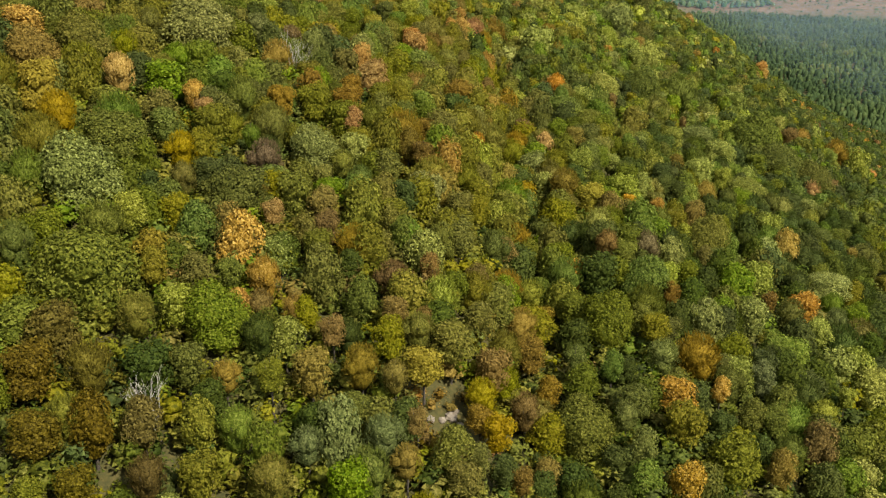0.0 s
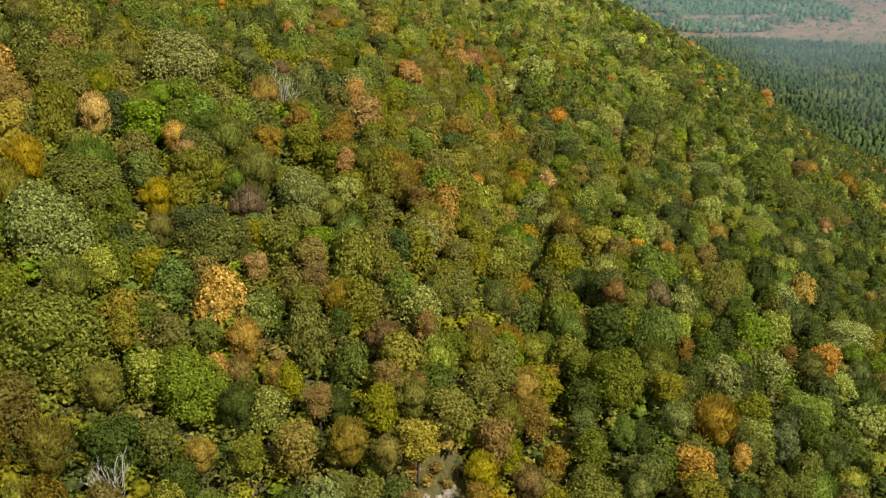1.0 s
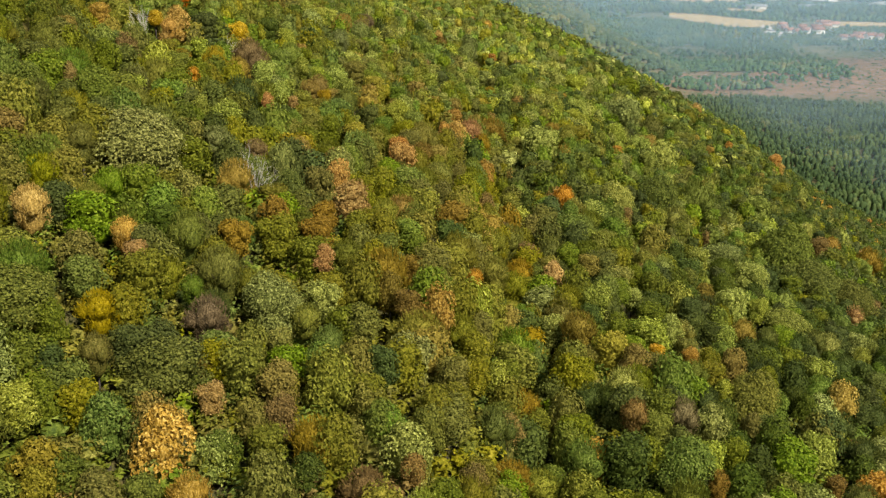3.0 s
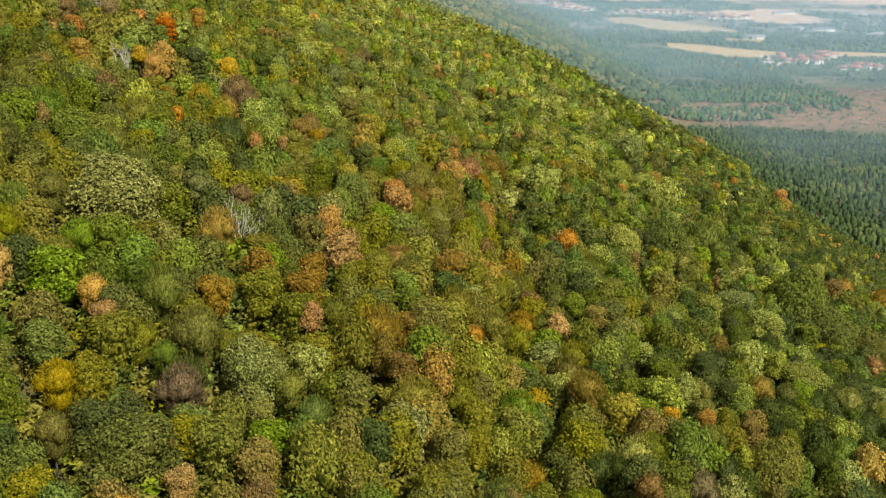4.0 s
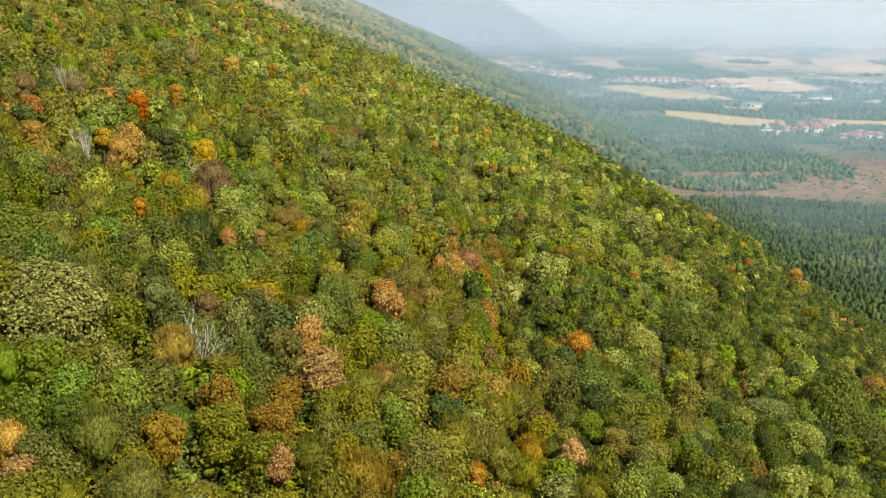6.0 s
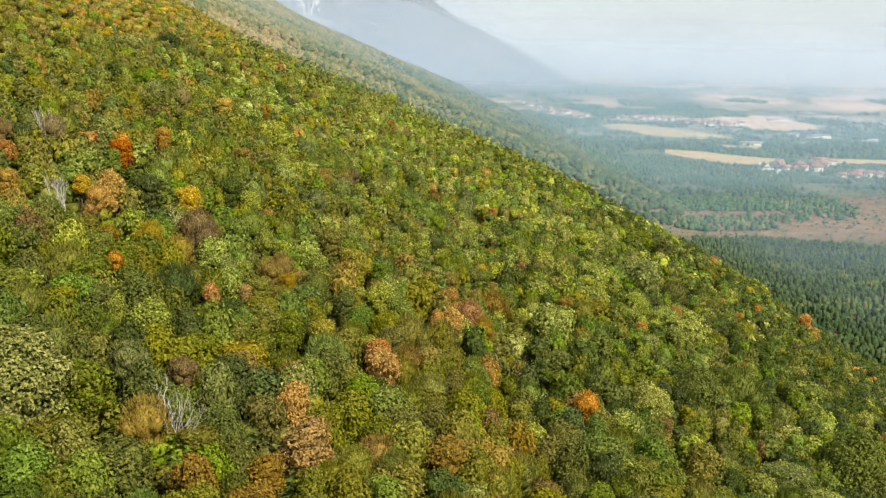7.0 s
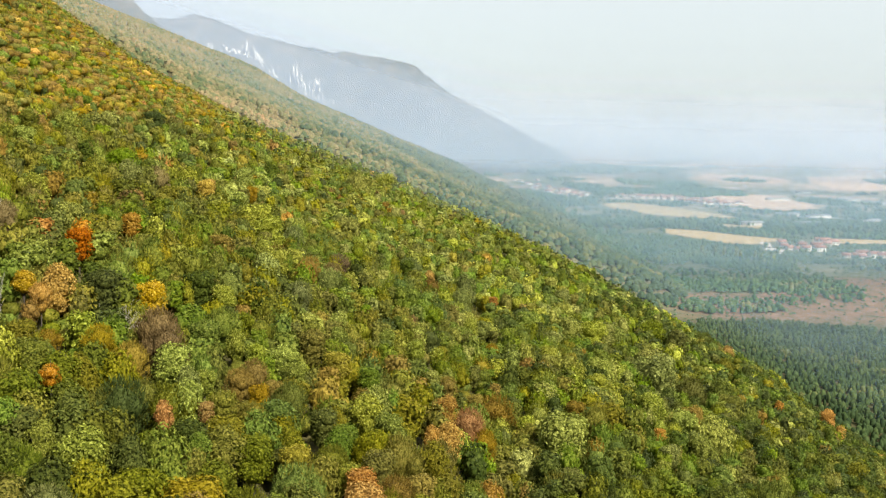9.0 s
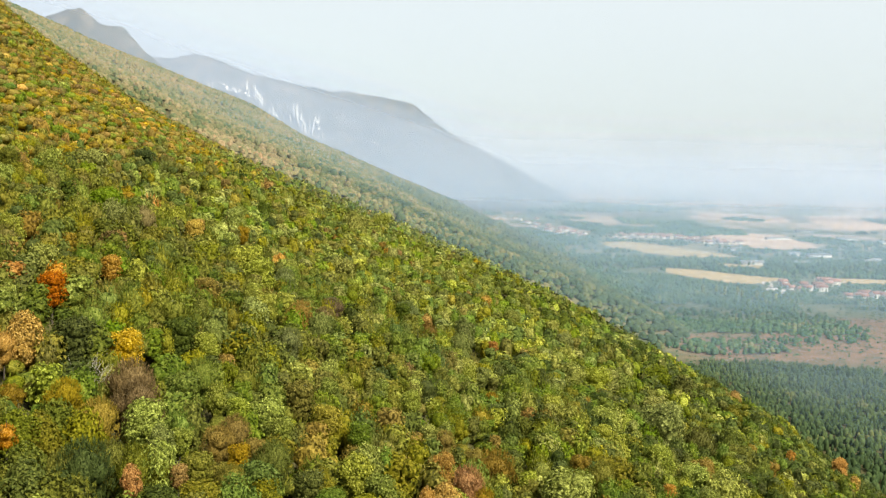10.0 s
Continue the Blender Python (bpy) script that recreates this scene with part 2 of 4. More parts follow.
def haze_sheet_material(name, thick, foot, colour, slope_clear=True, top=(170.0, 520.0), lid=False):
    """A see-through tinted sheet standing in for distance haze: faded at the ground, higher up and close over the
    wooded slopes to hide its edges.
    """
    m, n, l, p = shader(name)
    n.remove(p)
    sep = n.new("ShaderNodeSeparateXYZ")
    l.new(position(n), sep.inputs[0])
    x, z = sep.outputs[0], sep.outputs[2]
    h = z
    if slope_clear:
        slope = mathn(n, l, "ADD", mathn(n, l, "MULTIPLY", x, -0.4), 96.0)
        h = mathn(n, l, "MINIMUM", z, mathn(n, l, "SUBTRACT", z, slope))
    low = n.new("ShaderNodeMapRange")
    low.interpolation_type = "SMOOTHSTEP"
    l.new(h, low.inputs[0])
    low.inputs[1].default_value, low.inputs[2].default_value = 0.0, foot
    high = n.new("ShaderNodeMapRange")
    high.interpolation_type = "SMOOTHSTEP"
    over = mathn(n, l, "ADD", z, mathn(n, l, "MULTIPLY", mathn(n, l, "MINIMUM", x, 250.0), 0.307)) if lid else z  # sheet's top follows the mountain's outline to fit the camera's view, sky left clear
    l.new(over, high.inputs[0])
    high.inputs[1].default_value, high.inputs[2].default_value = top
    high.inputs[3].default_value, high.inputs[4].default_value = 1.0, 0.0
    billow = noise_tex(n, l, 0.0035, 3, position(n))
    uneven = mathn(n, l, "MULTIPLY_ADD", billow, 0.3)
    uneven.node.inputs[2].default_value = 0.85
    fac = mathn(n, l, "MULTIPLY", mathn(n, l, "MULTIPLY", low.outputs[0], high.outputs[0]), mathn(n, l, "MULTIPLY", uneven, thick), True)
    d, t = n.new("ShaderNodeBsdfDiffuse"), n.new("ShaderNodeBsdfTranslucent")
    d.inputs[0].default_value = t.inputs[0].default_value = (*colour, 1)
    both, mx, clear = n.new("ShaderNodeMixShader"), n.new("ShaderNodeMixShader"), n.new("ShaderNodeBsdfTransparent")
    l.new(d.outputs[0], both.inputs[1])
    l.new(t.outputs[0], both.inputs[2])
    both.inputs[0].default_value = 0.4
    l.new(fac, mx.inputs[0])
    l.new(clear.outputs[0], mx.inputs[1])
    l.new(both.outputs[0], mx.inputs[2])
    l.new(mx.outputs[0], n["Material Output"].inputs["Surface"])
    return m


# ===== shape of the land =====
def smax(a, b, k):
    d = np.clip(0.5 + 0.5 * (a - b) / k, 0, 1)
    return b + (a - b) * d + k * d * (1 - d)


def lumps(x, y, step, seed):
    """Smooth value noise, -1 to 1."""
    gx, gy = x / step, y / step
    ix, iy = np.floor(gx), np.floor(gy)
    fx, fy = gx - ix, gy - iy
    fx, fy = fx * fx * (3 - 2 * fx), fy * fy * (3 - 2 * fy)

    def corner(i, j):
        h = np.sin(i * 127.1 + j * 311.7 + seed * 74.7) * 43758.5453
        return (h - np.floor(h)) * 2 - 1
    return ((corner(ix, iy) * (1 - fx) + corner(ix + 1, iy) * fx) * (1 - fy)
            + (corner(ix, iy + 1) * (1 - fx) + corner(ix + 1, iy + 1) * fx) * fy)


CANOPY = 7.2
# the wooded spur's tree tops as a smooth surface: powers of x and y (in hundreds of metres, y from 250 m on) and their weights
SPUR = {(0, 0): 103.28, (0, 1): 4.368, (0, 2): -1.36, (0, 3): 1.701, (0, 4): -0.419, (1, 0): -39.24, (1, 1): -0.882,
        (1, 2): 2.419, (1, 3): -0.679, (2, 0): 4.508, (2, 1): 1.69, (2, 2): -1.481, (3, 0): -4.919}


def lofty(x, y):
    """0 to 1: how far up the open, scrubby shoulder a place lies."""
    return 1 / (1 + np.exp(np.clip((x + 92) / 6, -30, 30))) / (1 + np.exp(np.clip((262 - y) / 14, -30, 30)))


def canopy_high(x, y):
    """Height of the tree tops over the ground."""
    return CANOPY - 4.6 * lofty(x, y)


def spur_z(x, y):
    """The wooded spur below the flight, with the gully that runs up it; it drops away behind its crest."""
    X, Y = np.clip(x, -235, 175) / 100, (np.clip(y, 40, 600) - 250) / 100
    z = sum(w * X ** a * Y ** b for (a, b), w in SPUR.items()) - 42.0 * (x / 100 - X)
    fade = np.clip((380 - y) / 90, 0, 1)
    z = z - 6.0 * fade * np.exp(-((x - 14) / 8) ** 2) + 2.0 * fade * np.exp(-((x + 2) / 12) ** 2)
    d = np.maximum(y - np.clip(552 - 0.85 * x, 455, 590), 0)
    return z - 0.42 * d * d / (d + 60) - canopy_high(x, y)


def second_z(x, y):
    """The next, longer hillside."""
    z = 93 - 0.4 * x + 17 * np.clip((-300 - x) / 150, 0, 1) + 7 * lumps(x, y, 170, 3) + 3 * lumps(x, y, 60, 4)
    a, b = np.maximum(1000 - y, 0), np.maximum(y - 2560, 0)
    return z - 0.3 * a * a / (a + 60) - 0.7 * b * b / (b + 80)


def ground_z(x, y):
    hill = smax(spur_z(x, y) + 1.2 * lumps(x, y, 23, 1), second_z(x, y), 12)
    return smax(hill, 0.053 * np.maximum(y - 3000, 0) + 0.3 * lumps(x, y, 90, 2), 8)


# ===== mesh helpers =====
def mesh_of(name, verts, quads=None, tris=None, mats=(), quad_mat=None, tri_mat=None, attr=None):
    """A mesh straight from arrays; attr: one number per vertex, called tree."""
    me = bpy.data.meshes.new(name)
    quads = np.zeros((0, 4), int) if quads is None else np.asarray(quads)
    tris = np.zeros((0, 3), int) if tris is None else np.asarray(tris)
    verts = np.asarray(verts, np.float32)
    me.vertices.add(len(verts))
    me.vertices.foreach_set("co", verts.ravel())
    loops = np.concatenate([quads.ravel(), tris.ravel()]).astype(np.int32)
    me.loops.add(len(loops))
    me.loops.foreach_set("vertex_index", loops)
    nq, nt = len(quads), len(tris)
    me.polygons.add(nq + nt)
    starts = np.concatenate([np.arange(nq) * 4, nq * 4 + np.arange(nt) * 3]).astype(np.int32)
    me.polygons.foreach_set("loop_start", starts)
    for m in mats:
        me.materials.append(m)
    if quad_mat is not None or tri_mat is not None:
        qm = np.zeros(nq) if quad_mat is None else quad_mat
        tm = np.zeros(nt) if tri_mat is None else tri_mat
        me.polygons.foreach_set("material_index", np.concatenate([qm, tm]).astype(np.int32))
    if attr is not None:
        me.attributes.new("tree", "FLOAT", "POINT").data.foreach_set("value", np.asarray(attr, np.float32))
    me.update(calc_edges=True)
    return me


def part(name, me, parent, label=""):
    ob = new(name, me)
    ob.parent = parent
    return tagged(ob, label) if label else ob


# ===== ground =====
def graded(*stretches):
    out = [np.arange(a, b, s) for a, b, s in stretches]
    return np.concatenate(out + [[stretches[-1][1]]])


def build_ground():
    xs = graded((-4800, -1200, 300), (-1200, -300, 30), (-300, -60, 8), (-60, 90, 3), (90, 300, 8), (300, 900, 40), (900, 4800, 300))
    ys = graded((-3000, -200, 280), (-200, 40, 20), (40, 260, 3), (260, 700, 7), (700, 2800, 35), (2800, 4880, 160))
    gx, gy = np.meshgrid(xs, ys)
    v = np.stack([gx, gy, ground_z(gx, gy)], -1).reshape(-1, 3)
    nx, ny = len(xs), len(ys)
    i = (np.arange(ny - 1)[:, None] * nx + np.arange(nx - 1)).ravel()
    me = mesh_of("ground", v, quads=np.stack([i, i + 1, i + nx + 1, i + nx], 1), mats=[GROUND])
    me.polygons.foreach_set("use_smooth", np.ones(len(me.polygons), bool))
    return tagged(new("ground", me), "leaf-littered forest floor falling to a patchy dry plain", "ground", kind="structure")


build_ground()


def field(points, material, label, lift=0.4):
    """A flat parcel of farmland with a slightly ragged edge."""
    rng = np.random.default_rng(len(points) * 7 + int(abs(points[0][0])))
    pts = []
    for (x0, y0), (x1, y1) in zip(points, points[1:] + points[:1]):
        steps = 5
        for k in range(steps):
            f = k / steps
            w = 0.0 if k == 0 else 0.02 * math.hypot(x1 - x0, y1 - y0)
            pts.append((x0 + (x1 - x0) * f + rng.normal() * w, y0 + (y1 - y0) * f + rng.normal() * w))
    p = np.array(pts)
    c = p.mean(0)
    v = np.vstack([[c], p * 0.6 + c * 0.4, p])
    v = np.column_stack([v, ground_z(v[:, 0], v[:, 1]) + lift])
    k = len(p)
    a = np.arange(k)
    b = (a + 1) % k
    me = mesh_of("field", v, quads=np.stack([1 + a, 1 + k + a, 1 + k + b, 1 + b], 1), tris=np.stack([np.zeros(k, int), 1 + a, 1 + b], 1), mats=[material])
    return tagged(new("field", me), label, "field", kind="structure")


FIELDS = (
    ("golden stubble field beside the village", [(374, 2274), (448, 2337), (512, 2215), (569, 2060), (590, 1957), (546, 1870), (481, 1926), (407, 2012), (373, 2105)]),
    ("long pale stubble field between tree belts", [(372, 1685), (427, 1661), (486, 1586), (530, 1546), (513, 1511), (452, 1455), (422, 1462), (392, 1532), (368, 1593)]),
    ("narrow stubble strip behind trees", [(500, 1801), (538, 1778), (578, 1778), (555, 1711), (486, 1704)]),
    ("narrow stubble strip by the hamlet", [(585, 1566), (644, 1571), (721, 1556), (688, 1489), (616, 1496), (562, 1507)]),
)
for about, outline in FIELDS:
    field(outline, STRAW, about)
DRY = [(700, 2600), (877, 2904), (960, 2677), (881, 2287), (761, 2138), (681, 2193)]


def in_fields(x, y, margin=12.0):
    """Whether places lie on the open fields, or so near that a tree would cover them from the slope."""
    found = np.zeros(len(x), bool)
    for outline in [o for _, o in FIELDS] + [DRY]:
        for lower in (0.0, margin, 2 * margin):
            inside = np.zeros(len(x), bool)
            for (x0, y0), (x1, y1) in zip(outline, outline[1:] + outline[:1]):
                cross = (y0 > y + lower) != (y1 > y + lower)
                at = x0 + (x1 - x0) * (y + lower - y0) / (y1 - y0 if y1 != y0 else 1e-9)
                inside ^= cross & (x < at)
            found |= inside
    return found


# built-up places: both ends of their middle line and the half width
VILLAGES = ((276, 3220, 361, 2500, 50), (480, 2530, 570, 2560, 60), (570, 2590, 670, 2320, 80), (487, 1385, 560, 1505, 34), (520, 1325, 600, 1335, 26))


def in_villages(x, y, margin=0.0):
    """Whether places lie among the houses, or just before them."""
    found = np.zeros(len(x), bool)
    for x0, y0, x1, y1, wide in VILLAGES:
        f = np.clip(((x - x0) * (x1 - x0) + (y - y0) * (y1 - y0)) / ((x1 - x0) ** 2 + (y1 - y0) ** 2), 0, 1)
        found |= np.hypot(x - x0 - f * (x1 - x0), y - y0 - f * (y1 - y0)) < wide + margin
    return found


field([(851, 3392), (960, 3560), (1100, 3590), (1230, 3480), (1180, 3300), (997, 3240)], PALE_SOIL, "pale ploughed field far across the plain")
field([(1261, 3300), (1330, 3560), (1560, 3640), (1640, 3420), (1500, 3160), (1279, 3063)], PALE_SOIL, "wide pale ploughed field near distant sheds")
field([(400, 4250), (700, 4330), (960, 4290), (940, 4200), (650, 4210)], PALE_SOIL, "thin pale strip of far farmland")
field([(1500, 4200), (2000, 4330), (2200, 4200), (1700, 4060)], PALE_SOIL, "pale strip of farmland near the horizon")
field(DRY, PALE_SOIL, "dry tan fields behind the village")
field([(480, 1492), (490, 1490), (456, 1320), (446, 1322)], ASPHALT, "short pale road by the hamlet", 0.6)


# ===== far mountains =====
def ridge(name, label, crest, y, run, seed):
    """A mountain: the crest given as (x, z), its flanks falling to both sides with spurs and gullies."""
    cx, cz = np.array(crest, float).T
    xs = np.linspace(cx[0], cx[-1], 240)
    top = np.interp(xs, cx, cz) + 5 * lumps(xs, xs * 0, 60, seed) + 3 * lumps(xs, xs * 0, 22, seed + 5)
    rows = np.linspace(-1, 1, 57)
    gx, gr = np.meshgrid(xs, rows)
    fall = np.abs(gr) ** 0.85
    z = top[None] * (1 - fall)
    spurs = lumps(gx + 0 * gr, gr * 200, 130, seed + 1) * 0.6 + lumps(gx, gr * 300, 50, seed + 2) * 0.3
    z = z + spurs * np.minimum(top[None], 320) * 0.18 * np.minimum(1, np.abs(gr) * 3) * (1 - np.abs(gr))
    z = z + (17 * lumps(gx + 0.25 * gr * run, gr * 60, 42, seed + 6) + 9 * lumps(gx, gr * run, 34, seed + 7)) * np.minimum(1, np.abs(gr) * 6) * (1 - np.abs(gr))
    gy = y + gr * run + 60 * lumps(gx, gr * 0, 400, seed + 3)
    v = np.stack([gx, gy, np.maximum(z, -4) - 3], -1).reshape(-1, 3)
    nx, ny = len(xs), len(rows)
    i = (np.arange(ny - 1)[:, None] * nx + np.arange(nx - 1)).ravel()
    me = mesh_of(name, v, quads=np.stack([i, i + 1, i + nx + 1, i + nx], 1), mats=[MOUNTAIN])
    me.polygons.foreach_set("use_smooth", np.ones(len(me.polygons), bool))
    return tagged(new(name, me), label, "mountain", kind="structure")


D3, D4 = 3000, 3900
ridge("mountain", "rounded wooded peak behind the hillside", [(D3 * a, RISE + D3 * b) for a, b in
      ((-0.75, 0.22), (-0.55, 0.185), (-0.421, 0.145), (-0.398, 0.157), (-0.369, 0.162), (-0.349, 0.146), (-0.325, 0.143), (-0.302, 0.12), (-0.27, 0.095), (-0.2, 0.03), (-0.12, -0.05))], 100 + D3, 380, 11)
FAR_CREST = ((-0.8, 0.16), (-0.4, 0.125), (-0.302, 0.116), (-0.27, 0.115), (-0.252, 0.119), (-0.235, 0.115), (-0.2, 0.102), (-0.112, 0.085), (-0.103, 0.088), (-0.082, 0.084), (-0.026, 0.073), (-0.011, 0.062), (0.013, 0.043), (0.048, 0.026), (0.09, 0.006), (0.16, -0.03))
FAR_MOUNTAIN = ridge("mountain", "hazy limestone mountain with pale cliffs", [(D4 * a, RISE + D4 * b) for a, b in FAR_CREST], 100 + D4, 620, 21)

# ===== crowns =====
def icosahedron():
    f = (1 + 5 ** 0.5) / 2
    v = np.array([(-1, f, 0), (1, f, 0), (-1, -f, 0), (1, -f, 0), (0, -1, f), (0, 1, f), (0, -1, -f), (0, 1, -f), (f, 0, -1), (f, 0, 1), (-f, 0, -1), (-f, 0, 1)], float)
    t = np.array([(0, 11, 5), (0, 5, 1), (0, 1, 7), (0, 7, 10), (0, 10, 11), (1, 5, 9), (5, 11, 4), (11, 10, 2), (10, 7, 6), (7, 1, 8),
                  (3, 9, 4), (3, 4, 2), (3, 2, 6), (3, 6, 8), (3, 8, 9), (4, 9, 5), (2, 4, 11), (6, 2, 10), (8, 6, 7), (9, 8, 1)])
    return v / np.linalg.norm(v[0]), t


ICO_V, ICO_T = icosahedron()


def crown_shape(seed, lobes, leaves, leaf, shape="round", fill=0.8):
    """A crown about 2.6 m in radius over a 6 m high tree: leaf sprays over several boughs, and the leafy boughs inside.
    Gives vertices, the triangles of the sprays and those of the boughs."""
    rng = np.random.default_rng(seed)
    tall = {"round": 1.0, "tall": 1.3, "flat": 0.85, "brush": 1.1}[shape]
    wide = {"round": 1.0, "tall": 0.88, "flat": 1.12, "brush": 1.05}[shape]
    cs, rs = [(0, 0, 3.7), (0, 0, 2.1)], [1.75, 1.7]
    for k in range(lobes - 2 if lobes > 2 else lobes - 1):
        a = k * 2.4 + rng.uniform(-0.5, 0.5)
        up = rng.uniform(-0.95, 1.0)
        out = rng.uniform(0.95, 1.65) * math.sqrt(max(0.12, 1 - max(0, up) ** 2 * 0.9))
        cs.append((out * math.cos(a), out * math.sin(a), 3.5 + up * 1.5))
        rs.append(rng.uniform(0.65, 1.2))
    if lobes == 1:
        cs, rs = [(0, 0, 3.0)], [1.85]
    cs, rs = np.array(cs), np.array(rs)
    squash = np.array((wide, wide, tall))
    pts, nrm = [], []
    need = leaves
    while need > 0:
        k = rng.choice(len(rs), size=need * 3, p=rs ** 2 / (rs ** 2).sum())
        d = rng.normal(size=(need * 3, 3))
        d /= np.linalg.norm(d, axis=1)[:, None]
        d[:, 2] = np.where(d[:, 2] < -0.3, -d[:, 2], d[:, 2])
        q = cs[k] + d * (rs[k] * rng.uniform(0.8, 1.2, need * 3))[:, None]
        gap = np.linalg.norm(q[:, None] - cs[None], axis=2) / rs[None]
        gap[np.arange(len(k)), k] = 9
        ok = np.flatnonzero(gap.min(1) > 0.88)[:need]
        pts.append(q[ok])
        nrm.append(d[ok])
        need -= len(ok)
    c, d = np.vstack(pts), np.vstack(nrm)
    nr = d + rng.normal(size=d.shape) * 0.38 + np.array((0, 0, 0.1))
    nr /= np.linalg.norm(nr, axis=1)[:, None]
    u = np.cross(nr, rng.normal(size=nr.shape))
    u /= np.linalg.norm(u, axis=1)[:, None]
    w = np.cross(nr, u)
    a = (leaf * rng.uniform(0.65, 1.35, len(c)))[:, None]
    b = a * rng.uniform(0.55, 0.85, len(c))[:, None]
    droop = nr * a * 0.25
    if shape == "brush":  # narrow upright sprays
        u = d * 0.7 + rng.normal(size=d.shape) * 0.25 + np.array((0, 0, 0.8))
        u /= np.linalg.norm(u, axis=1)[:, None]
        w = np.cross(u, nr)
        a, b, droop = a * 1.3, b * 0.72, droop * 0
    lv = [np.stack([c + u * a * 1.2 - droop, c - u * a * 0.8 + w * b * 1.2, c - u * a * 0.8 - w * b * 1.2], 1).reshape(-1, 3)]
    base = len(lv[0])
    tri = []
    inner = sorted(range(len(rs)), key=lambda k: -rs[k])[:6]
    for cc, r in zip(cs[inner], rs[inner]):
        lv.append(cc + ICO_V * r * fill * rng.uniform(0.85, 1.1, (12, 1)))
        tri.append(ICO_T + base)
        base += 12
    return (np.vstack(lv) - (0, 0, 3.4)) * squash + (0, 0, 3.4), np.arange(base - 12 * len(inner)).reshape(-1, 3), np.vstack(tri)


SHAPES = ("round", "brush", "flat", "round", "tall")
NEAR = [crown_shape(10 + k, 13, 1500, 0.13, s, 0.86) for k, s in enumerate(SHAPES)]
FINE = [crown_shape(70 + k, 22, 5600, 0.082, s, 0.88) for k, s in enumerate(("round", "flat"))]
SOFT = ("round", "brush", "flat", "tall", "round")
MIDDLE = [crown_shape(30 + k, 7, 340, 0.205, s, 0.88) for k, s in enumerate(SOFT)]
AFAR = [crown_shape(50 + k, 3, 74, 0.34, s, 0.95) for k, s in enumerate(("round", "tall", "flat", "brush"))]
FARTHEST = [crown_shape(80 + k, 1, 22, 0.55, s, 1.0) for k, s in enumerate(("round", "tall", "flat", "round"))]
SCRUB = [crown_shape(95 + k, 1, 26, 0.33, "brush", 0.95) for k in range(3)]
BUSH = [crown_shape(90 + k, 2, 70, 0.25, "round", 0.62) for k in range(3)]


def limb(path, radii, sides=4):
    """A tapered, bent branch as a tube."""
    v, q = [], []
    for k, (p, r) in enumerate(zip(path, radii)):
        for s in range(sides):
            a = 2 * math.pi * s / sides
            v.append((p[0] + r * math.cos(a), p[1] + r * math.sin(a), p[2] + 0.3 * r * math.sin(a * 2)))
        if k:
            for s in range(sides):
                t = (s + 1) % sides
                q.append(((k - 1) * sides + s, (k - 1) * sides + t, k * sides + t, k * sides + s))
    return np.array(v), np.array(q)


def trunk_mesh(seed):
    rng = np.random.default_rng(seed)
    vs, qs, base = [], [], 0
    limbs = [([(0, 0, -0.6), (0.05, 0.02, 1.2), (0.12, -0.05, 2.6), (0.05, 0.05, 4.3)], (0.2, 0.16, 0.12, 0.04))]
    for k in range(3):
        a = k * 2.1 + rng.uniform(0, 0.6)
        s = rng.uniform(1.4, 2.4)
        h = rng.uniform(3.2, 4.4)
        limbs.append(([(0.08, 0, s), (0.6 * math.cos(a), 0.6 * math.sin(a), (s + h) / 2), (1.4 * math.cos(a), 1.4 * math.sin(a), h)], (0.09, 0.06, 0.02)))
    for path, radii in limbs:
        v, q = limb(path, radii)
        vs.append(v)
        qs.append(q + base)
        base += len(v)
    return mesh_of("trunk", np.vstack(vs), quads=np.vstack(qs), mats=[BARK])


TRUNKS = [trunk_mesh(k) for k in range(3)]
TREE_NAME = {"olive": "hornbeam_tree", "green": "oak_tree", "dark": "ash_tree", "bright": "field_maple_tree", "pale": "silver_lime_tree",
             "yellow": "yellow_maple_tree", "orange": "orange_maple_tree", "red": "smoke_tree", "amber": "amber_maple_tree", "bronze": "bronze_hornbeam_tree", "sage": "willow_tree", "grey": "twiggy_shrub", "straw": "golden_shrub", "tan": "withered_shrub"}
TREE_LABEL = {
    "olive": "olive-yellow broadleaf tree turning in early autumn",
    "green": "full-crowned mid-green broadleaf tree in dense wood",
    "dark": "dark green broadleaf tree in dense wood",
    "bright": "fresh bright-green broadleaf tree among duller crowns",
    "pale": "tree with pale silvery leaf undersides showing",
    "yellow": "golden-yellow autumn tree among green crowns",
    "orange": "orange autumn tree standing out of green wood",
    "amber": "amber-gold autumn tree among green crowns",
    "bronze": "dark bronze-olive tree turning in early autumn",
    "sage": "grey-green feathery tree with drooping sprays",
    "grey": "grey-brown twiggy shrub with thinning leaves",
    "red": "russet-red autumn shrub among yellow trees",
    "straw": "golden straw-coloured shrub on the open shoulder",
    "tan": "brown half-withered shrub with thinning leaves",
}
PROTO = {}


def tree_proto(kind, shape, fine=False):
    """The first tree of a kind and shape; later ones are copies of it."""
    key = (kind, shape, fine)
    if key not in PROTO:
        v, q, t = (FINE if fine else NEAR)[shape]
        root = tagged(new(TREE_NAME[kind]), TREE_LABEL[kind], "tree", TREE_LABEL[kind].split(" ")[0] + " trees of the slope")
        me = mesh_of("crown", v, tris=np.vstack([q, t]), mats=[LEAF[kind]])
        me.polygons.foreach_set("use_smooth", np.arange(len(q) + len(t)) >= len(q))
        part("crown", me, root)
        part("trunk", TRUNKS[shape % 3], root)
        PROTO[key] = [root, True]
    return PROTO[key]


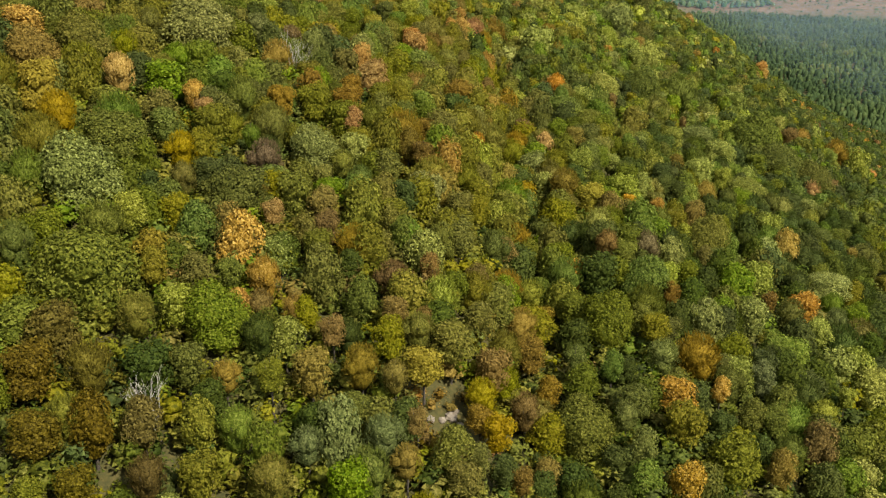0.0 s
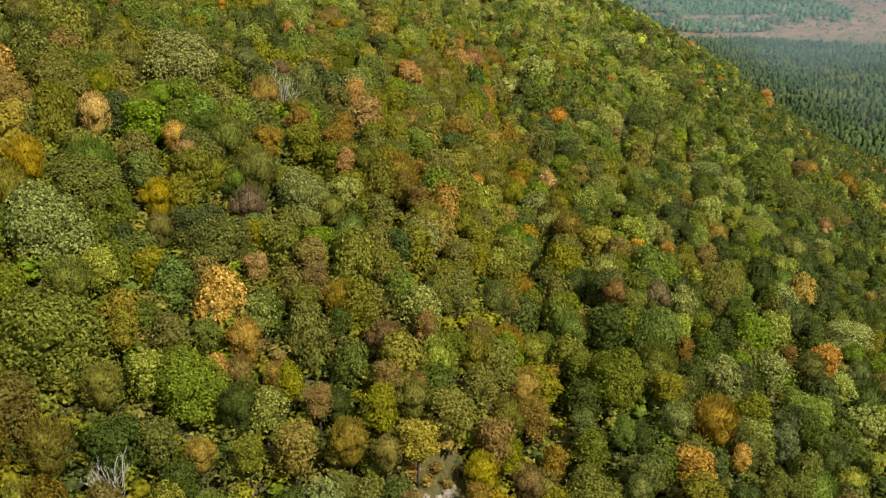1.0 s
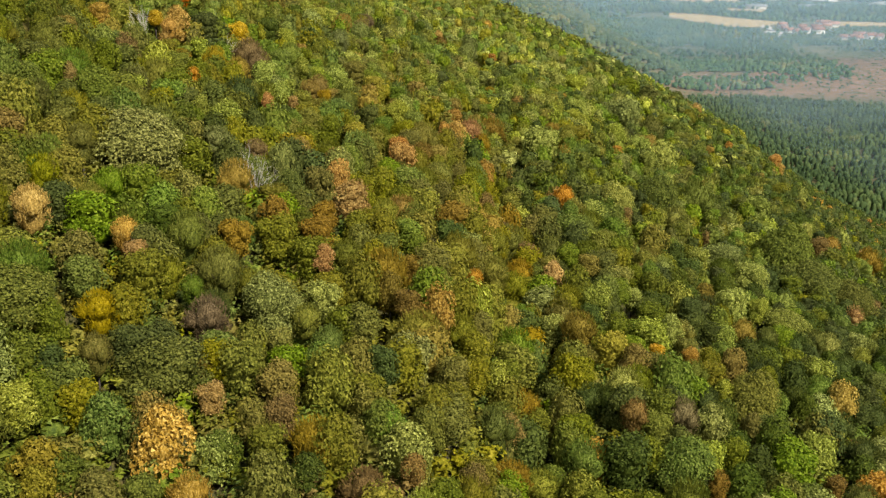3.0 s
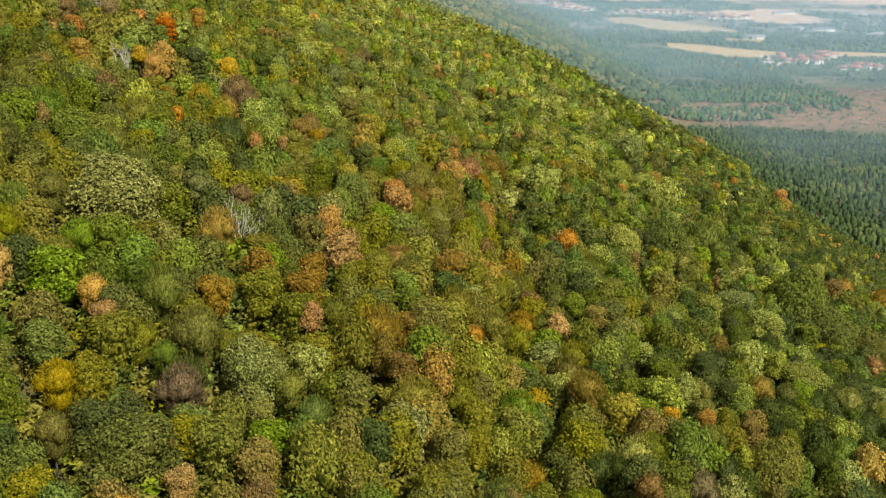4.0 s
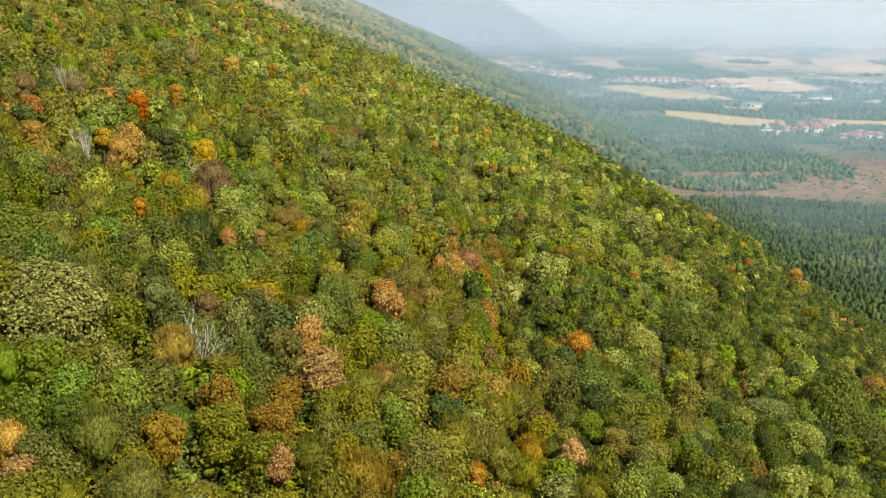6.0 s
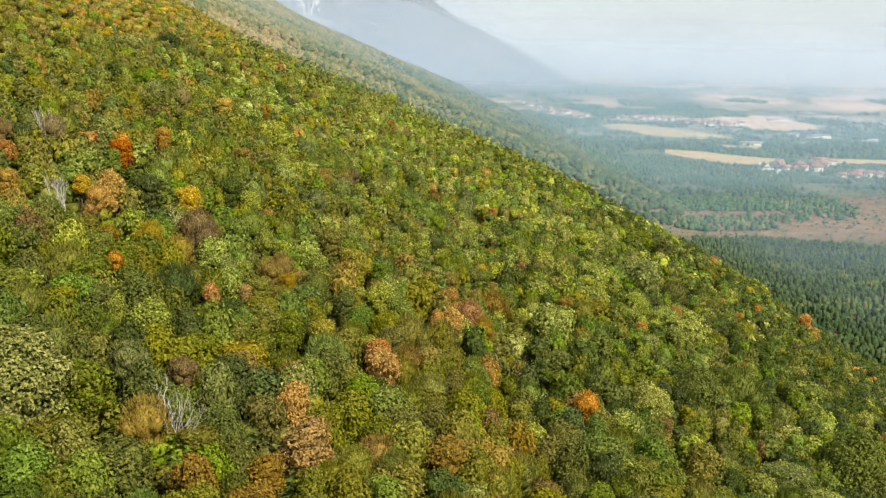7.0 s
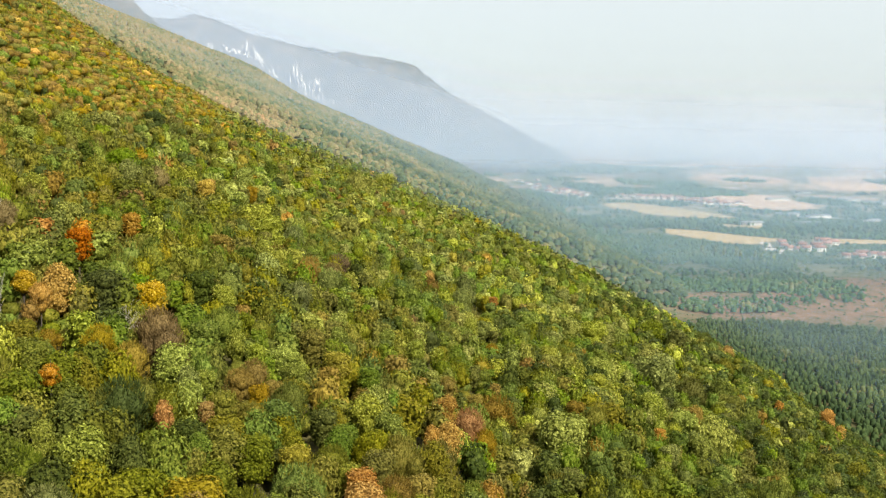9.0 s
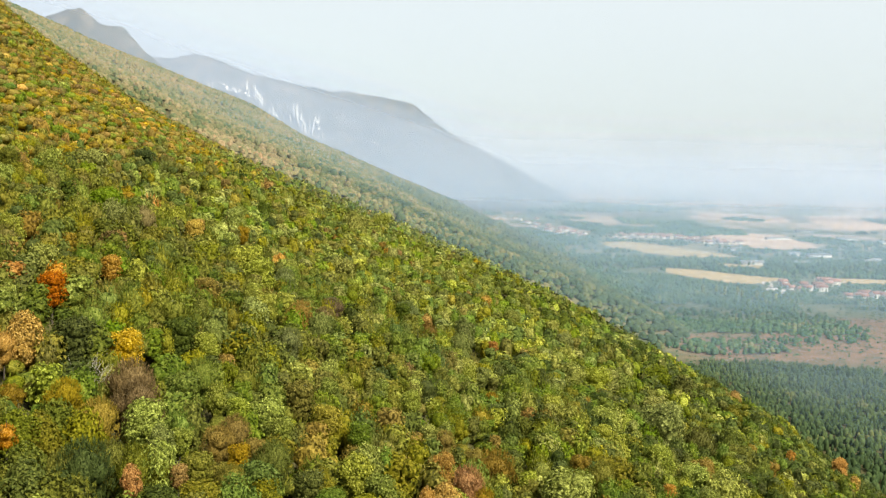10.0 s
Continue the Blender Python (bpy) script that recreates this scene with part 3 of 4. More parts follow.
def plant(kind, shape, x, y, r, centre, turn, fine=False, tall=1.12):
    """A tree with a crown of radius r whose middle stands that far over the ground."""
    entry = tree_proto(kind, shape, fine)
    z = float(ground_z(np.array(x, float), np.array(y, float)))
    if entry[1]:
        entry[1] = False
        ob = entry[0]
    else:
        ob = copy_thing(entry[0], Matrix.Identity(4))
    ob.matrix_basis = Matrix.Translation((x, y, z - 0.1)) @ Matrix.Rotation(turn, 4, "Z")
    s = r / 2.5
    centre += float(spur_z(x, y)) - z
    crown, trunk = sorted(ob.children, key=lambda o: o.name)
    crown.matrix_basis = Matrix.Translation((0, 0, centre)) @ Matrix.Diagonal((s, s, s * tall, 1)) @ Matrix.Translation((0, 0, -3.4))
    trunk.matrix_basis = Matrix.Diagonal((s, s, centre / 3.3, 1))
    return ob


# trees that stand out, as (x, y, crown radius), by stretches up the slope
LOW = {
    "bronze": [(-34.4, 72.9, 2.3), (-28.3, 75.6, 2.1), (-39.4, 77.6, 2.8), (-34.9, 80.1, 2.9), (-30.2, 81.2, 2.4), (-41.9, 84.3, 3.2), (-36.8, 86.1, 2.8), (-41.5, 89.2, 3.3)],
    "olive": [(-23.8, 76.8, 2.6), (-16.8, 77.9, 2.3), (2.8, 82.6, 2.2), (-24.9, 82.6, 2.4), (1.3, 85.4, 2.5), (-18.6, 90.1, 1.9), (-34.0, 94.1, 2.3), (36.0, 96.7, 3.5), (-6.1, 99.0, 2.4), (-16.1, 100.1, 2.0), (30.3, 100.3, 3.2), (-2.7, 101.1, 2.3), (1.3, 101.5, 2.7), (-15.0, 108.0, 3.1), (5.0, 108.9, 2.6), (-33.7, 112.0, 2.6), (-34.3, 119.1, 1.9), (30.2, 119.1, 2.4), (-11.3, 124.6, 3.6)],
    "bright": [(-9.0, 78.3, 2.8), (-21.0, 82.9, 2.2), (-25.8, 97.6, 4.2), (22.7, 109.6, 1.8), (-31.0, 110.7, 2.8), (18.3, 112.3, 1.8)],
    "straw": [(-3.4, 81.9, 1.8), (-2.4, 87.0, 1.4), (-23.2, 88.8, 1.8), (6.5, 92.0, 2.3), (-9.0, 93.7, 2.3), (-12.6, 98.2, 1.9), (-17.5, 100.5, 1.6), (6.2, 101.5, 2.6), (10.8, 116.3, 2.8), (-16.2, 122.5, 2.6), (-51.8, 124.3, 2.8)],
    "sage": [(-13.7, 82.1, 2.0), (-10.7, 84.4, 3.3), (-5.9, 84.8, 2.5), (24.5, 95.8, 2.1), (23.2, 100.5, 1.7), (44.8, 114.7, 2.4)],
    "dark": [(-31.2, 87.6, 3.3), (-20.7, 95.5, 2.3), (-31.3, 122.2, 2.8)],
    "tan": [(9.3, 88.0, 1.6), (10.5, 99.9, 2.1), (-5.6, 103.5, 1.9), (49.5, 104.3, 3.0), (13.9, 105.8, 1.9), (12.1, 111.7, 2.6), (35.5, 115.3, 3.6)],
    "green": [(-27.4, 89.1, 2.4), (-41.0, 99.4, 6.1), (18.4, 100.5, 4.4), (-9.8, 104.9, 2.5), (40.6, 105.6, 2.0), (44.2, 106.1, 2.3), (-40.9, 106.1, 3.2), (18.5, 107.9, 2.5), (23.5, 119.8, 4.4), (-28.0, 120.7, 4.7), (-20.5, 123.5, 3.1), (-44.7, 124.5, 4.4)],
    "amber": [(29.0, 90.9, 2.5), (-21.6, 104.9, 2.3), (30.7, 105.7, 2.9), (37.3, 108.9, 1.5), (-25.5, 110.5, 3.5), (-22.3, 117.6, 1.8)],
    "yellow": [(-14.5, 92.0, 2.7), (-5.1, 92.7, 1.7), (-1.9, 95.8, 2.6), (42.4, 97.5, 2.2), (-34.0, 101.6, 2.0)],
    "pale": [(-30.4, 96.9, 2.4), (-38.6, 109.7, 2.3), (-45.9, 114.7, 5.8), (57.9, 116.6, 1.5), (64.4, 122.5, 3.1), (39.0, 124.5, 3.6)],
}
MIDWAY = {
    "straw": [(-36.0, 125.4, 2.4), (-55.6, 129.1, 3.4), (-58.8, 136.4, 4.3), (-26.1, 148.3, 2.7), (-28.9, 164.2, 3.0), (-62.4, 194.3, 2.2)],
    "grey": [(-25.4, 129.9, 2.8), (33.1, 141.7, 2.5), (-28.3, 176.8, 2.0)],
    "dark": [(23.7, 130.6, 3.8)],
    "pale": [(47.9, 130.7, 2.9), (59.7, 133.3, 2.2), (-19.2, 137.4, 4.0), (-13.8, 139.6, 2.7), (52.6, 144.3, 2.9), (68.6, 153.3, 4.1), (32.7, 162.0, 3.3), (-42.4, 163.2, 6.6), (-38.5, 184.8, 1.9), (-34.3, 185.4, 3.3), (52.8, 188.0, 3.8), (63.9, 189.9, 4.2), (59.2, 191.0, 2.3), (79.5, 194.3, 2.5)],
    "bright": [(30.7, 131.0, 4.0), (-28.0, 133.9, 1.6), (-42.0, 142.8, 3.8), (33.2, 150.1, 3.9), (-25.1, 195.3, 1.7)],
    "olive": [(-33.7, 134.1, 3.4), (-26.0, 139.6, 3.3), (-54.6, 145.3, 4.5), (-9.4, 146.0, 3.6), (45.9, 152.9, 4.3), (-20.9, 153.1, 3.4), (9.2, 171.7, 3.1)],
    "green": [(38.6, 136.7, 2.3), (-31.2, 145.1, 3.2), (-36.1, 167.3, 3.7), (-56.8, 185.8, 2.4), (-54.3, 187.4, 3.1), (-19.5, 199.5, 3.0)],
    "amber": [(-35.4, 136.9, 1.8), (-48.0, 139.3, 2.5), (32.8, 157.0, 1.4), (64.2, 164.3, 3.1)],
    "tan": [(52.6, 137.1, 1.6), (26.2, 139.2, 2.1), (-3.1, 143.7, 2.1), (-5.6, 145.5, 2.1), (28.3, 151.9, 2.5), (-16.1, 156.5, 2.8), (21.7, 160.6, 3.2), (-16.1, 161.7, 2.3), (46.0, 162.3, 2.7), (-56.0, 176.2, 1.6)],
    "orange": [(59.3, 139.7, 3.1), (-37.4, 140.4, 1.9), (-62.5, 142.8, 3.3), (0.5, 145.1, 3.2), (-14.6, 149.2, 1.7), (38.5, 159.4, 1.5), (6.0, 161.7, 1.5), (-13.0, 170.0, 3.3), (-15.5, 178.2, 2.7), (19.9, 179.5, 2.2), (-5.9, 194.5, 3.0), (-42.7, 197.9, 1.4), (-6.8, 199.3, 2.3), (-30.3, 199.9, 1.3)],
    "sage": [(65.2, 139.8, 2.1), (-23.9, 174.7, 3.0), (-34.0, 174.8, 2.7)],
    "yellow": [(25.5, 154.5, 3.1), (51.7, 176.3, 2.4), (26.4, 183.1, 2.2)],
}
UPPER = {
    "yellow": [(-14.9, 200.5, 2.5), (-37.5, 210.4, 2.7), (-14.1, 241.5, 2.7)],
    "orange": [(-26.7, 205.1, 1.3), (25.9, 216.2, 2.5), (-66.1, 218.8, 2.0), (1.3, 223.5, 1.5), (3.7, 227.5, 2.6), (3.7, 242.1, 2.4), (7.4, 245.5, 3.3)],
    "pale": [(51.4, 206.5, 3.0), (63.1, 210.4, 4.3), (-30.6, 212.0, 1.8), (-28.9, 213.9, 1.7), (-33.7, 215.2, 3.0), (59.4, 217.5, 4.4), (-4.6, 219.7, 2.4), (-70.5, 219.8, 1.8), (-73.0, 219.9, 2.1), (-8.0, 222.6, 3.0), (37.9, 225.6, 4.7), (-7.2, 227.2, 2.9), (-19.1, 229.0, 2.3), (-25.2, 231.1, 1.9), (-28.7, 232.3, 2.1), (-21.7, 233.1, 3.2), (77.3, 240.4, 2.9)],
    "amber": [(-61.3, 206.9, 2.3), (-51.8, 217.5, 1.7), (-55.1, 220.0, 1.8), (9.7, 221.4, 2.8), (-51.9, 223.3, 3.0), (-42.6, 235.9, 3.3)],
    "olive": [(-25.5, 208.5, 2.4), (-21.5, 208.8, 2.0)],
    "straw": [(-42.1, 212.2, 2.5), (-22.0, 215.8, 1.7), (-25.3, 218.3, 2.4), (-20.9, 219.8, 1.7), (9.8, 243.5, 2.7)],
    "green": [(-13.2, 214.4, 2.5), (-18.2, 218.5, 2.9), (93.1, 227.5, 5.7), (83.4, 227.8, 6.3), (78.8, 234.8, 7.3)],
    "tan": [(38.7, 217.3, 2.0), (-24.0, 222.4, 2.6)],
    "grey": [(-35.8, 220.2, 3.5), (-38.0, 224.2, 3.6), (-70.6, 225.9, 2.6), (-66.9, 239.6, 2.7)],
    "bright": [(-32.9, 229.3, 3.2), (-32.0, 236.9, 3.1), (-8.9, 238.9, 2.1)],
    "dark": [(-48.2, 230.7, 3.5)],
    "red": [(-57.0, 245.2, 2.7)],
}
LOFT = {
    "green": [(50.9, 246.0, 5.8), (64.8, 259.7, 6.1), (16.4, 272.9, 3.3)],
    "olive": [(-19.2, 246.6, 3.2), (33.3, 271.6, 3.1), (36.6, 278.7, 5.0)],
    "pale": [(1.0, 250.7, 1.7), (-34.9, 251.6, 2.3), (-15.5, 254.9, 2.0), (-62.6, 255.8, 2.7), (24.7, 256.5, 5.2), (-35.9, 260.3, 1.9), (-70.8, 261.9, 2.6), (-2.2, 263.6, 2.1), (-16.5, 264.0, 2.7), (-7.3, 264.3, 1.9), (46.9, 267.4, 2.6), (-40.4, 270.9, 1.6), (100.3, 277.6, 2.6), (86.8, 279.0, 4.8), (126.5, 279.4, 5.5), (101.7, 280.4, 2.7), (57.1, 282.1, 3.4), (-33.5, 284.2, 3.2), (-83.9, 287.5, 2.6), (-33.3, 290.3, 3.9), (63.6, 294.6, 6.1), (57.7, 298.5, 4.0)],
    "dark": [(-39.1, 251.6, 3.6)],
    "straw": [(3.9, 253.8, 2.0), (9.2, 262.0, 1.9), (13.2, 270.0, 4.8), (29.2, 273.6, 2.3), (-26.9, 293.4, 2.3)],
    "tan": [(100.4, 267.1, 3.1), (120.3, 280.5, 4.3), (-43.0, 286.4, 3.0)],
    "orange": [(-56.2, 269.3, 2.2), (107.1, 274.9, 2.7), (48.0, 280.1, 1.6)],
    "sage": [(-25.2, 274.7, 3.1), (-21.5, 291.5, 3.3)],
}
HIGH = {
    "straw": [(-26.7, 300.3, 3.1), (61.4, 304.6, 3.5), (15.0, 312.5, 1.8), (-50.7, 355.9, 2.3)],
    "green": [(-88.4, 300.3, 2.8), (68.8, 333.9, 4.8), (80.8, 338.8, 4.9), (79.7, 345.6, 4.5), (79.6, 394.6, 5.3), (72.7, 399.1, 6.3), (101.2, 438.2, 4.1)],
    "pale": [(38.4, 302.1, 3.0), (51.4, 303.0, 3.4), (-68.2, 306.2, 3.6), (27.5, 306.5, 1.9), (28.2, 311.8, 2.8), (-86.1, 317.4, 4.1), (41.9, 318.1, 3.9), (-39.6, 318.9, 4.7), (9.9, 318.9, 2.6), (9.6, 323.2, 3.1), (-43.5, 323.5, 5.2), (-62.1, 332.2, 3.5), (58.9, 332.3, 7.2), (63.2, 337.0, 3.7), (122.3, 340.3, 2.8), (-85.6, 341.8, 5.2), (61.4, 351.0, 4.6), (39.1, 353.7, 4.0), (45.8, 358.6, 5.1), (50.5, 364.6, 4.3), (54.8, 365.1, 4.0), (-25.1, 372.1, 4.4), (-56.6, 373.2, 3.7), (42.6, 396.5, 3.9), (26.3, 401.4, 3.5), (40.0, 412.1, 3.2), (52.8, 426.3, 3.3), (5.7, 430.6, 4.3), (20.1, 451.3, 4.0), (-30.0, 463.2, 6.7), (-22.5, 513.7, 6.3)],
    "grey": [(-22.3, 304.7, 2.9), (-64.5, 314.8, 3.4), (-22.1, 318.8, 3.0)],
    "bright": [(-72.1, 312.4, 4.5)],
    "olive": [(108.6, 322.8, 3.9), (96.1, 394.2, 3.6)],
    "sage": [(-34.2, 325.6, 3.1), (8.2, 337.4, 3.6), (-5.8, 349.0, 3.7), (9.4, 355.7, 4.4)],
    "amber": [(-57.5, 332.0, 2.9), (110.7, 439.0, 2.8)],
    "orange": [(-57.9, 338.0, 2.0), (-0.4, 345.3, 1.7), (17.8, 356.4, 1.7), (103.8, 365.6, 1.9), (127.2, 376.4, 2.0), (137.0, 408.5, 3.0), (18.4, 413.6, 2.5)],
    "dark": [(-6.7, 344.7, 2.8), (-49.1, 390.7, 2.3), (-87.4, 391.1, 4.6), (-54.0, 404.1, 3.6), (65.9, 423.0, 3.3), (77.7, 449.8, 4.1)],
}


def share(kind_noise, x, y):
    """How the kinds of tree mix over the slope: weights in the order of KINDS."""
    n = len(x)
    w = np.zeros((n, len(KINDS)))
    ridge_side = 1 / (1 + np.exp((x - 12) / 9))  # 1 on the shoulder, 0 beyond the gully
    upper = lofty(x, y)  # 1 on the high open shoulder
    crest = np.exp(-((x - 20 - 0.0 * y) / 70) ** 2) / (1 + np.exp(-(y - 300) / 35))
    low = 1 / (1 + np.exp(-(x - 60) / 18))
    put = dict(zip(KINDS, range(len(KINDS))))
    close = 1 / (1 + np.exp((y - 122) / 8))  # the drier wood lowest under the flight
    w[:, put["olive"]] = 0.12 + (0.27 + 0.3 * close) * ridge_side + 0.5 * upper
    w[:, put["green"]] = (0.34 + 0.22 * (1 - ridge_side) + 0.1 * crest) * (1 - 0.85 * upper)
    w[:, put["dark"]] = (0.08 + 0.45 * (1 - ridge_side) * (1 - crest) + 0.6 * low) * (1 - 0.85 * upper)
    w[:, put["bright"]] = 0.2 + 0.6 * crest
    w[:, put["pale"]] = 0.05 + 0.05 * (1 - ridge_side) + 0.62 * crest
    w[:, put["yellow"]] = (0.015 + 0.035 * close) * ridge_side + 0.02 * upper + 0.001
    w[:, put["orange"]] = 0.003 + 0.005 * ridge_side + 0.012 * upper
    w[:, put["straw"]] = 0.5 * upper
    w[:, put["red"]] = 0.001 + 0.008 * upper
    w[:, put["tan"]] = 0.022 + (0.02 + 0.05 * close) * ridge_side + 0.10 * upper
    band = np.exp(-((x - 6 + 0.05 * (y - 110)) / 15) ** 2) / ((1 + np.exp((y - 270) / 14)) * (1 + np.exp((112 - y) / 6)))  # a warmer strip along the gully's lip
    w[:, put["olive"]] += 0.8 * band
    w[:, put["straw"]] += 0.2 * band
    w[:, put["tan"]] += 0.13 * band
    w[:, put["green"]] *= 1 - 0.6 * band
    w[:, put["dark"]] *= 1 - 0.8 * band
    corner = np.exp(-((x + 34) / 13) ** 2 - ((y - 76) / 12) ** 2)  # extra dark and green trees stand in for shade low on the flank
    w[:, put["dark"]] += 0.9 * corner
    w[:, put["green"]] += 0.3 * corner
    w[:, put["pale"]] *= 1 - 0.9 * corner
    near_gully = np.exp(-((x - 8) / 9) ** 2 - ((y - 95) / 22) ** 2)
    w[:, put["tan"]] += 0.7 * near_gully
    w[:, put["yellow"]] += 0.15 * near_gully
    for k, name in enumerate(KINDS):
        w[:, k] *= np.exp(0.9 * lumps(x, y, 26, 40 + k))
    w /= w.sum(1)[:, None]
    return (np.cumsum(w, 1) < kind_noise[:, None]).sum(1).clip(0, len(KINDS) - 1)


def scatter(seed, x0, x1, y0, y1, step):
    rng = np.random.default_rng(seed)
    gx, gy = np.meshgrid(np.arange(x0, x1, step), np.arange(y0, y1, step * 0.87))
    gx = gx + (np.arange(gx.shape[0]) % 2)[:, None] * step * 0.5
    p = np.column_stack([gx.ravel(), gy.ravel()])
    return p + rng.uniform(-0.46, 0.46, p.shape) * step, rng


def joined_wood(name, label, shapes, x, y, kinds, size, high, rng, centre=None):
    """Woodland past counting: every crown still has its own leaves and place."""
    vs, ts, tm, at, sm = [], [], [], [], []
    base = 0
    z = ground_z(x, y) if centre is None else spur_z(x, y) + centre - 3.4 * high
    for k in range(len(x)):
        v, q, t = shapes[rng.integers(len(shapes))]
        a = rng.uniform(0, 6.283)
        c, s = math.cos(a), math.sin(a)
        m = np.array(((c * size[k], -s * size[k], 0), (s * size[k], c * size[k], 0), (0, 0, high[k])))
        vs.append((v @ m.T + (x[k], y[k], z[k] - 0.2)).astype(np.float32))
        ts += [q + base, t + base]
        tm += [np.full(len(q), kinds[k]), np.full(len(t), kinds[k])]
        sm += [np.zeros(len(q), bool), np.ones(len(t), bool)]
        at.append(np.full(len(v), rng.random(), np.float32))
        base += len(v)
    me = mesh_of(name, np.vstack(vs), None, np.vstack(ts), [LEAF_JOINED[k] for k in KINDS], None, np.concatenate(tm), np.concatenate(at))
    me.polygons.foreach_set("use_smooth", np.concatenate(sm))
    return tagged(new(name, me), label, "woodland", kind="stuff")


BARE = ((-27.1, 166.8, 10.0, 1, 1.0), (-54.7, 211.6, 10.0, 2, 0.5), (-43.7, 224.5, 8.5, 3, 1.0), (-30.2, 84.5, 8.5, 4, 1.1), (-67.0, 239.9, 9.5, 5, 0.6))  # leafless trees: x, y, height, seed, spread


def plant_slope():
    rng = np.random.default_rng(5)
    mx = []
    for stretch in (LOW, MIDWAY, UPPER, LOFT, HIGH):
        for kind, rows in stretch.items():
            for k, (x, y, r) in enumerate(rows):
                mx.append((x, y, r))
                centre = max(float(canopy_high(x, y)) - 0.45 * r - 0.2, 0.7 * r)
                shape = {"grey": 1, "straw": (1, 0)[k % 2], "sage": (1, 4)[k % 2], "pale": (0, 2, 4)[k % 3]}.get(kind, (0, 1, 2, 4, 3)[k % 5])
                big = r > 3.9 and y < 250
                plant(kind, k % 2 if big else shape, x, y, r, centre, k * 1.7, big, (1.1, 1.2, 1.0)[k % 3])
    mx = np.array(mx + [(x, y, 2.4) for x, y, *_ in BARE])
    p, rng = scatter(7, -330, 190, 58, 640, 4.6)
    x, y = p.T
    ok = (np.abs(x) < 0.5 * y + 14) & (x < 82 + 0.12 * y + 10 * lumps(x, y, 40, 8)) & (spur_z(x, y) > 3)
    ok &= spur_z(x, y) > second_z(x, y) - 3
    ok &= np.minimum(np.hypot(x - 1.5, y - 95), np.hypot(x - 1.2, y - 92.5)) > 2.0  # the rocky gap, cleared towards the camera too so the boulders show
    r = rng.uniform(2.0, 3.7, len(x)) * (1 + 0.2 * lumps(x, y, 30, 9))
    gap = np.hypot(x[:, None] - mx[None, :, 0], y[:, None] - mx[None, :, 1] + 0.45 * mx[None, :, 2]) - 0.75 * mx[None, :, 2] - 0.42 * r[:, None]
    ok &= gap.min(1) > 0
    x, y, r = x[ok], y[ok], r[ok]
    kinds = share(rng.random(len(x)), x, y)
    up = lofty(x, y)
    r *= 1 - 0.4 * up
    small = (kinds == KINDS.index("tan")) | (kinds == KINDS.index("red"))
    r[small] *= 0.8
    centre = np.maximum(canopy_high(x, y) - 0.5 * r - 0.9 + rng.uniform(-0.9, 0.7, len(x)) * (1 - 0.6 * up), 0.8 * r)
    size, high = r / 2.5, r / 2.5 * rng.uniform(0.95, 1.3, len(x))
    far = np.hypot(x, y)
    near = far < 218
    for k in np.flatnonzero(near):
        plant(KINDS[kinds[k]], int(rng.integers(5)), x[k], y[k], r[k], centre[k], rng.uniform(0, 6.28), False, high[k] / size[k])
    for name, label, shapes, a, b, wide in (
            ("hillside_woodland", "mixed green, olive and orange autumn wood on the slope", MIDDLE, 218, 345, 1.0),
            ("crest_woodland", "light green and rusty wood along the spur's crest", AFAR, 345, 460, 1.05),
            ("crest_woodland", "rusty and light green wood high on the spur", FARTHEST, 460, 2000, 1.1)):
        i = (far >= a) & (far < b)
        joined_wood(name, label, shapes, x[i], y[i], kinds[i], size[i] * wide, high[i], rng, centre[i])
    # undergrowth that closes the floor between the nearest stems
    p, rng = scatter(8, -110, 110, 56, 170, 2.75)
    x, y = p.T
    ok = (np.abs(x) < 0.5 * y + 12) & (np.hypot(x - 1.5, y - 95.2) > 1.3)
    x, y = x[ok], y[ok]
    kinds = share(rng.random(len(x)), x, y)
    for kind in ("pale", "yellow", "orange", "straw"):
        kinds[kinds == KINDS.index(kind)] = KINDS.index("olive")
    kinds[(kinds == KINDS.index("tan")) & (rng.random(len(x)) < 0.6)] = KINDS.index("olive")
    by_rock = np.hypot(x - 2, y - 95) < 6
    kinds[by_rock] = np.where(rng.random(by_rock.sum()) < 0.65, KINDS.index("tan"), KINDS.index("orange"))
    size = rng.uniform(0.85, 1.25, len(x)) * np.where(by_rock, 0.6, 1.0)
    joined_wood("undergrowth", "olive and brown shrubs filling gaps under trees", BUSH, x, y, kinds, size, size * np.where(by_rock, 0.5, 0.7), rng)
    p, rng = scatter(18, -190, 190, 166, 330, 4.8)
    x, y = p.T
    ok = (np.abs(x) < 0.5 * y + 12) & (x < 95 + 0.22 * y)
    x, y = x[ok], y[ok]
    kinds = share(rng.random(len(x)), x, y)
    for kind in ("pale", "yellow", "orange", "straw"):
        kinds[kinds == KINDS.index(kind)] = KINDS.index("olive")
    size = rng.uniform(0.8, 1.2, len(x))
    joined_wood("undergrowth", "low olive shrubs filling gaps farther up", SCRUB, x, y, kinds, size, size * 0.75, rng)
    # low scrub over the open shoulder
    p, rng = scatter(10, -330, -60, 200, 640, 3.5)
    x, y = p.T
    ok = (np.abs(x) < 0.5 * y + 14) & (lofty(x, y) > 0.3) & (spur_z(x, y) > second_z(x, y) - 3)
    x, y = x[ok], y[ok]
    u = rng.random(len(x)) + 0.2 * lumps(x, y, 22, 61)
    kinds = np.where(u < 0.36, KINDS.index("olive"), np.where(u < 0.72, KINDS.index("straw"), np.where(u < 0.84, KINDS.index("tan"), np.where(u < 0.96, KINDS.index("bright"), KINDS.index("amber")))))
    size = rng.uniform(0.75, 1.25, len(x))
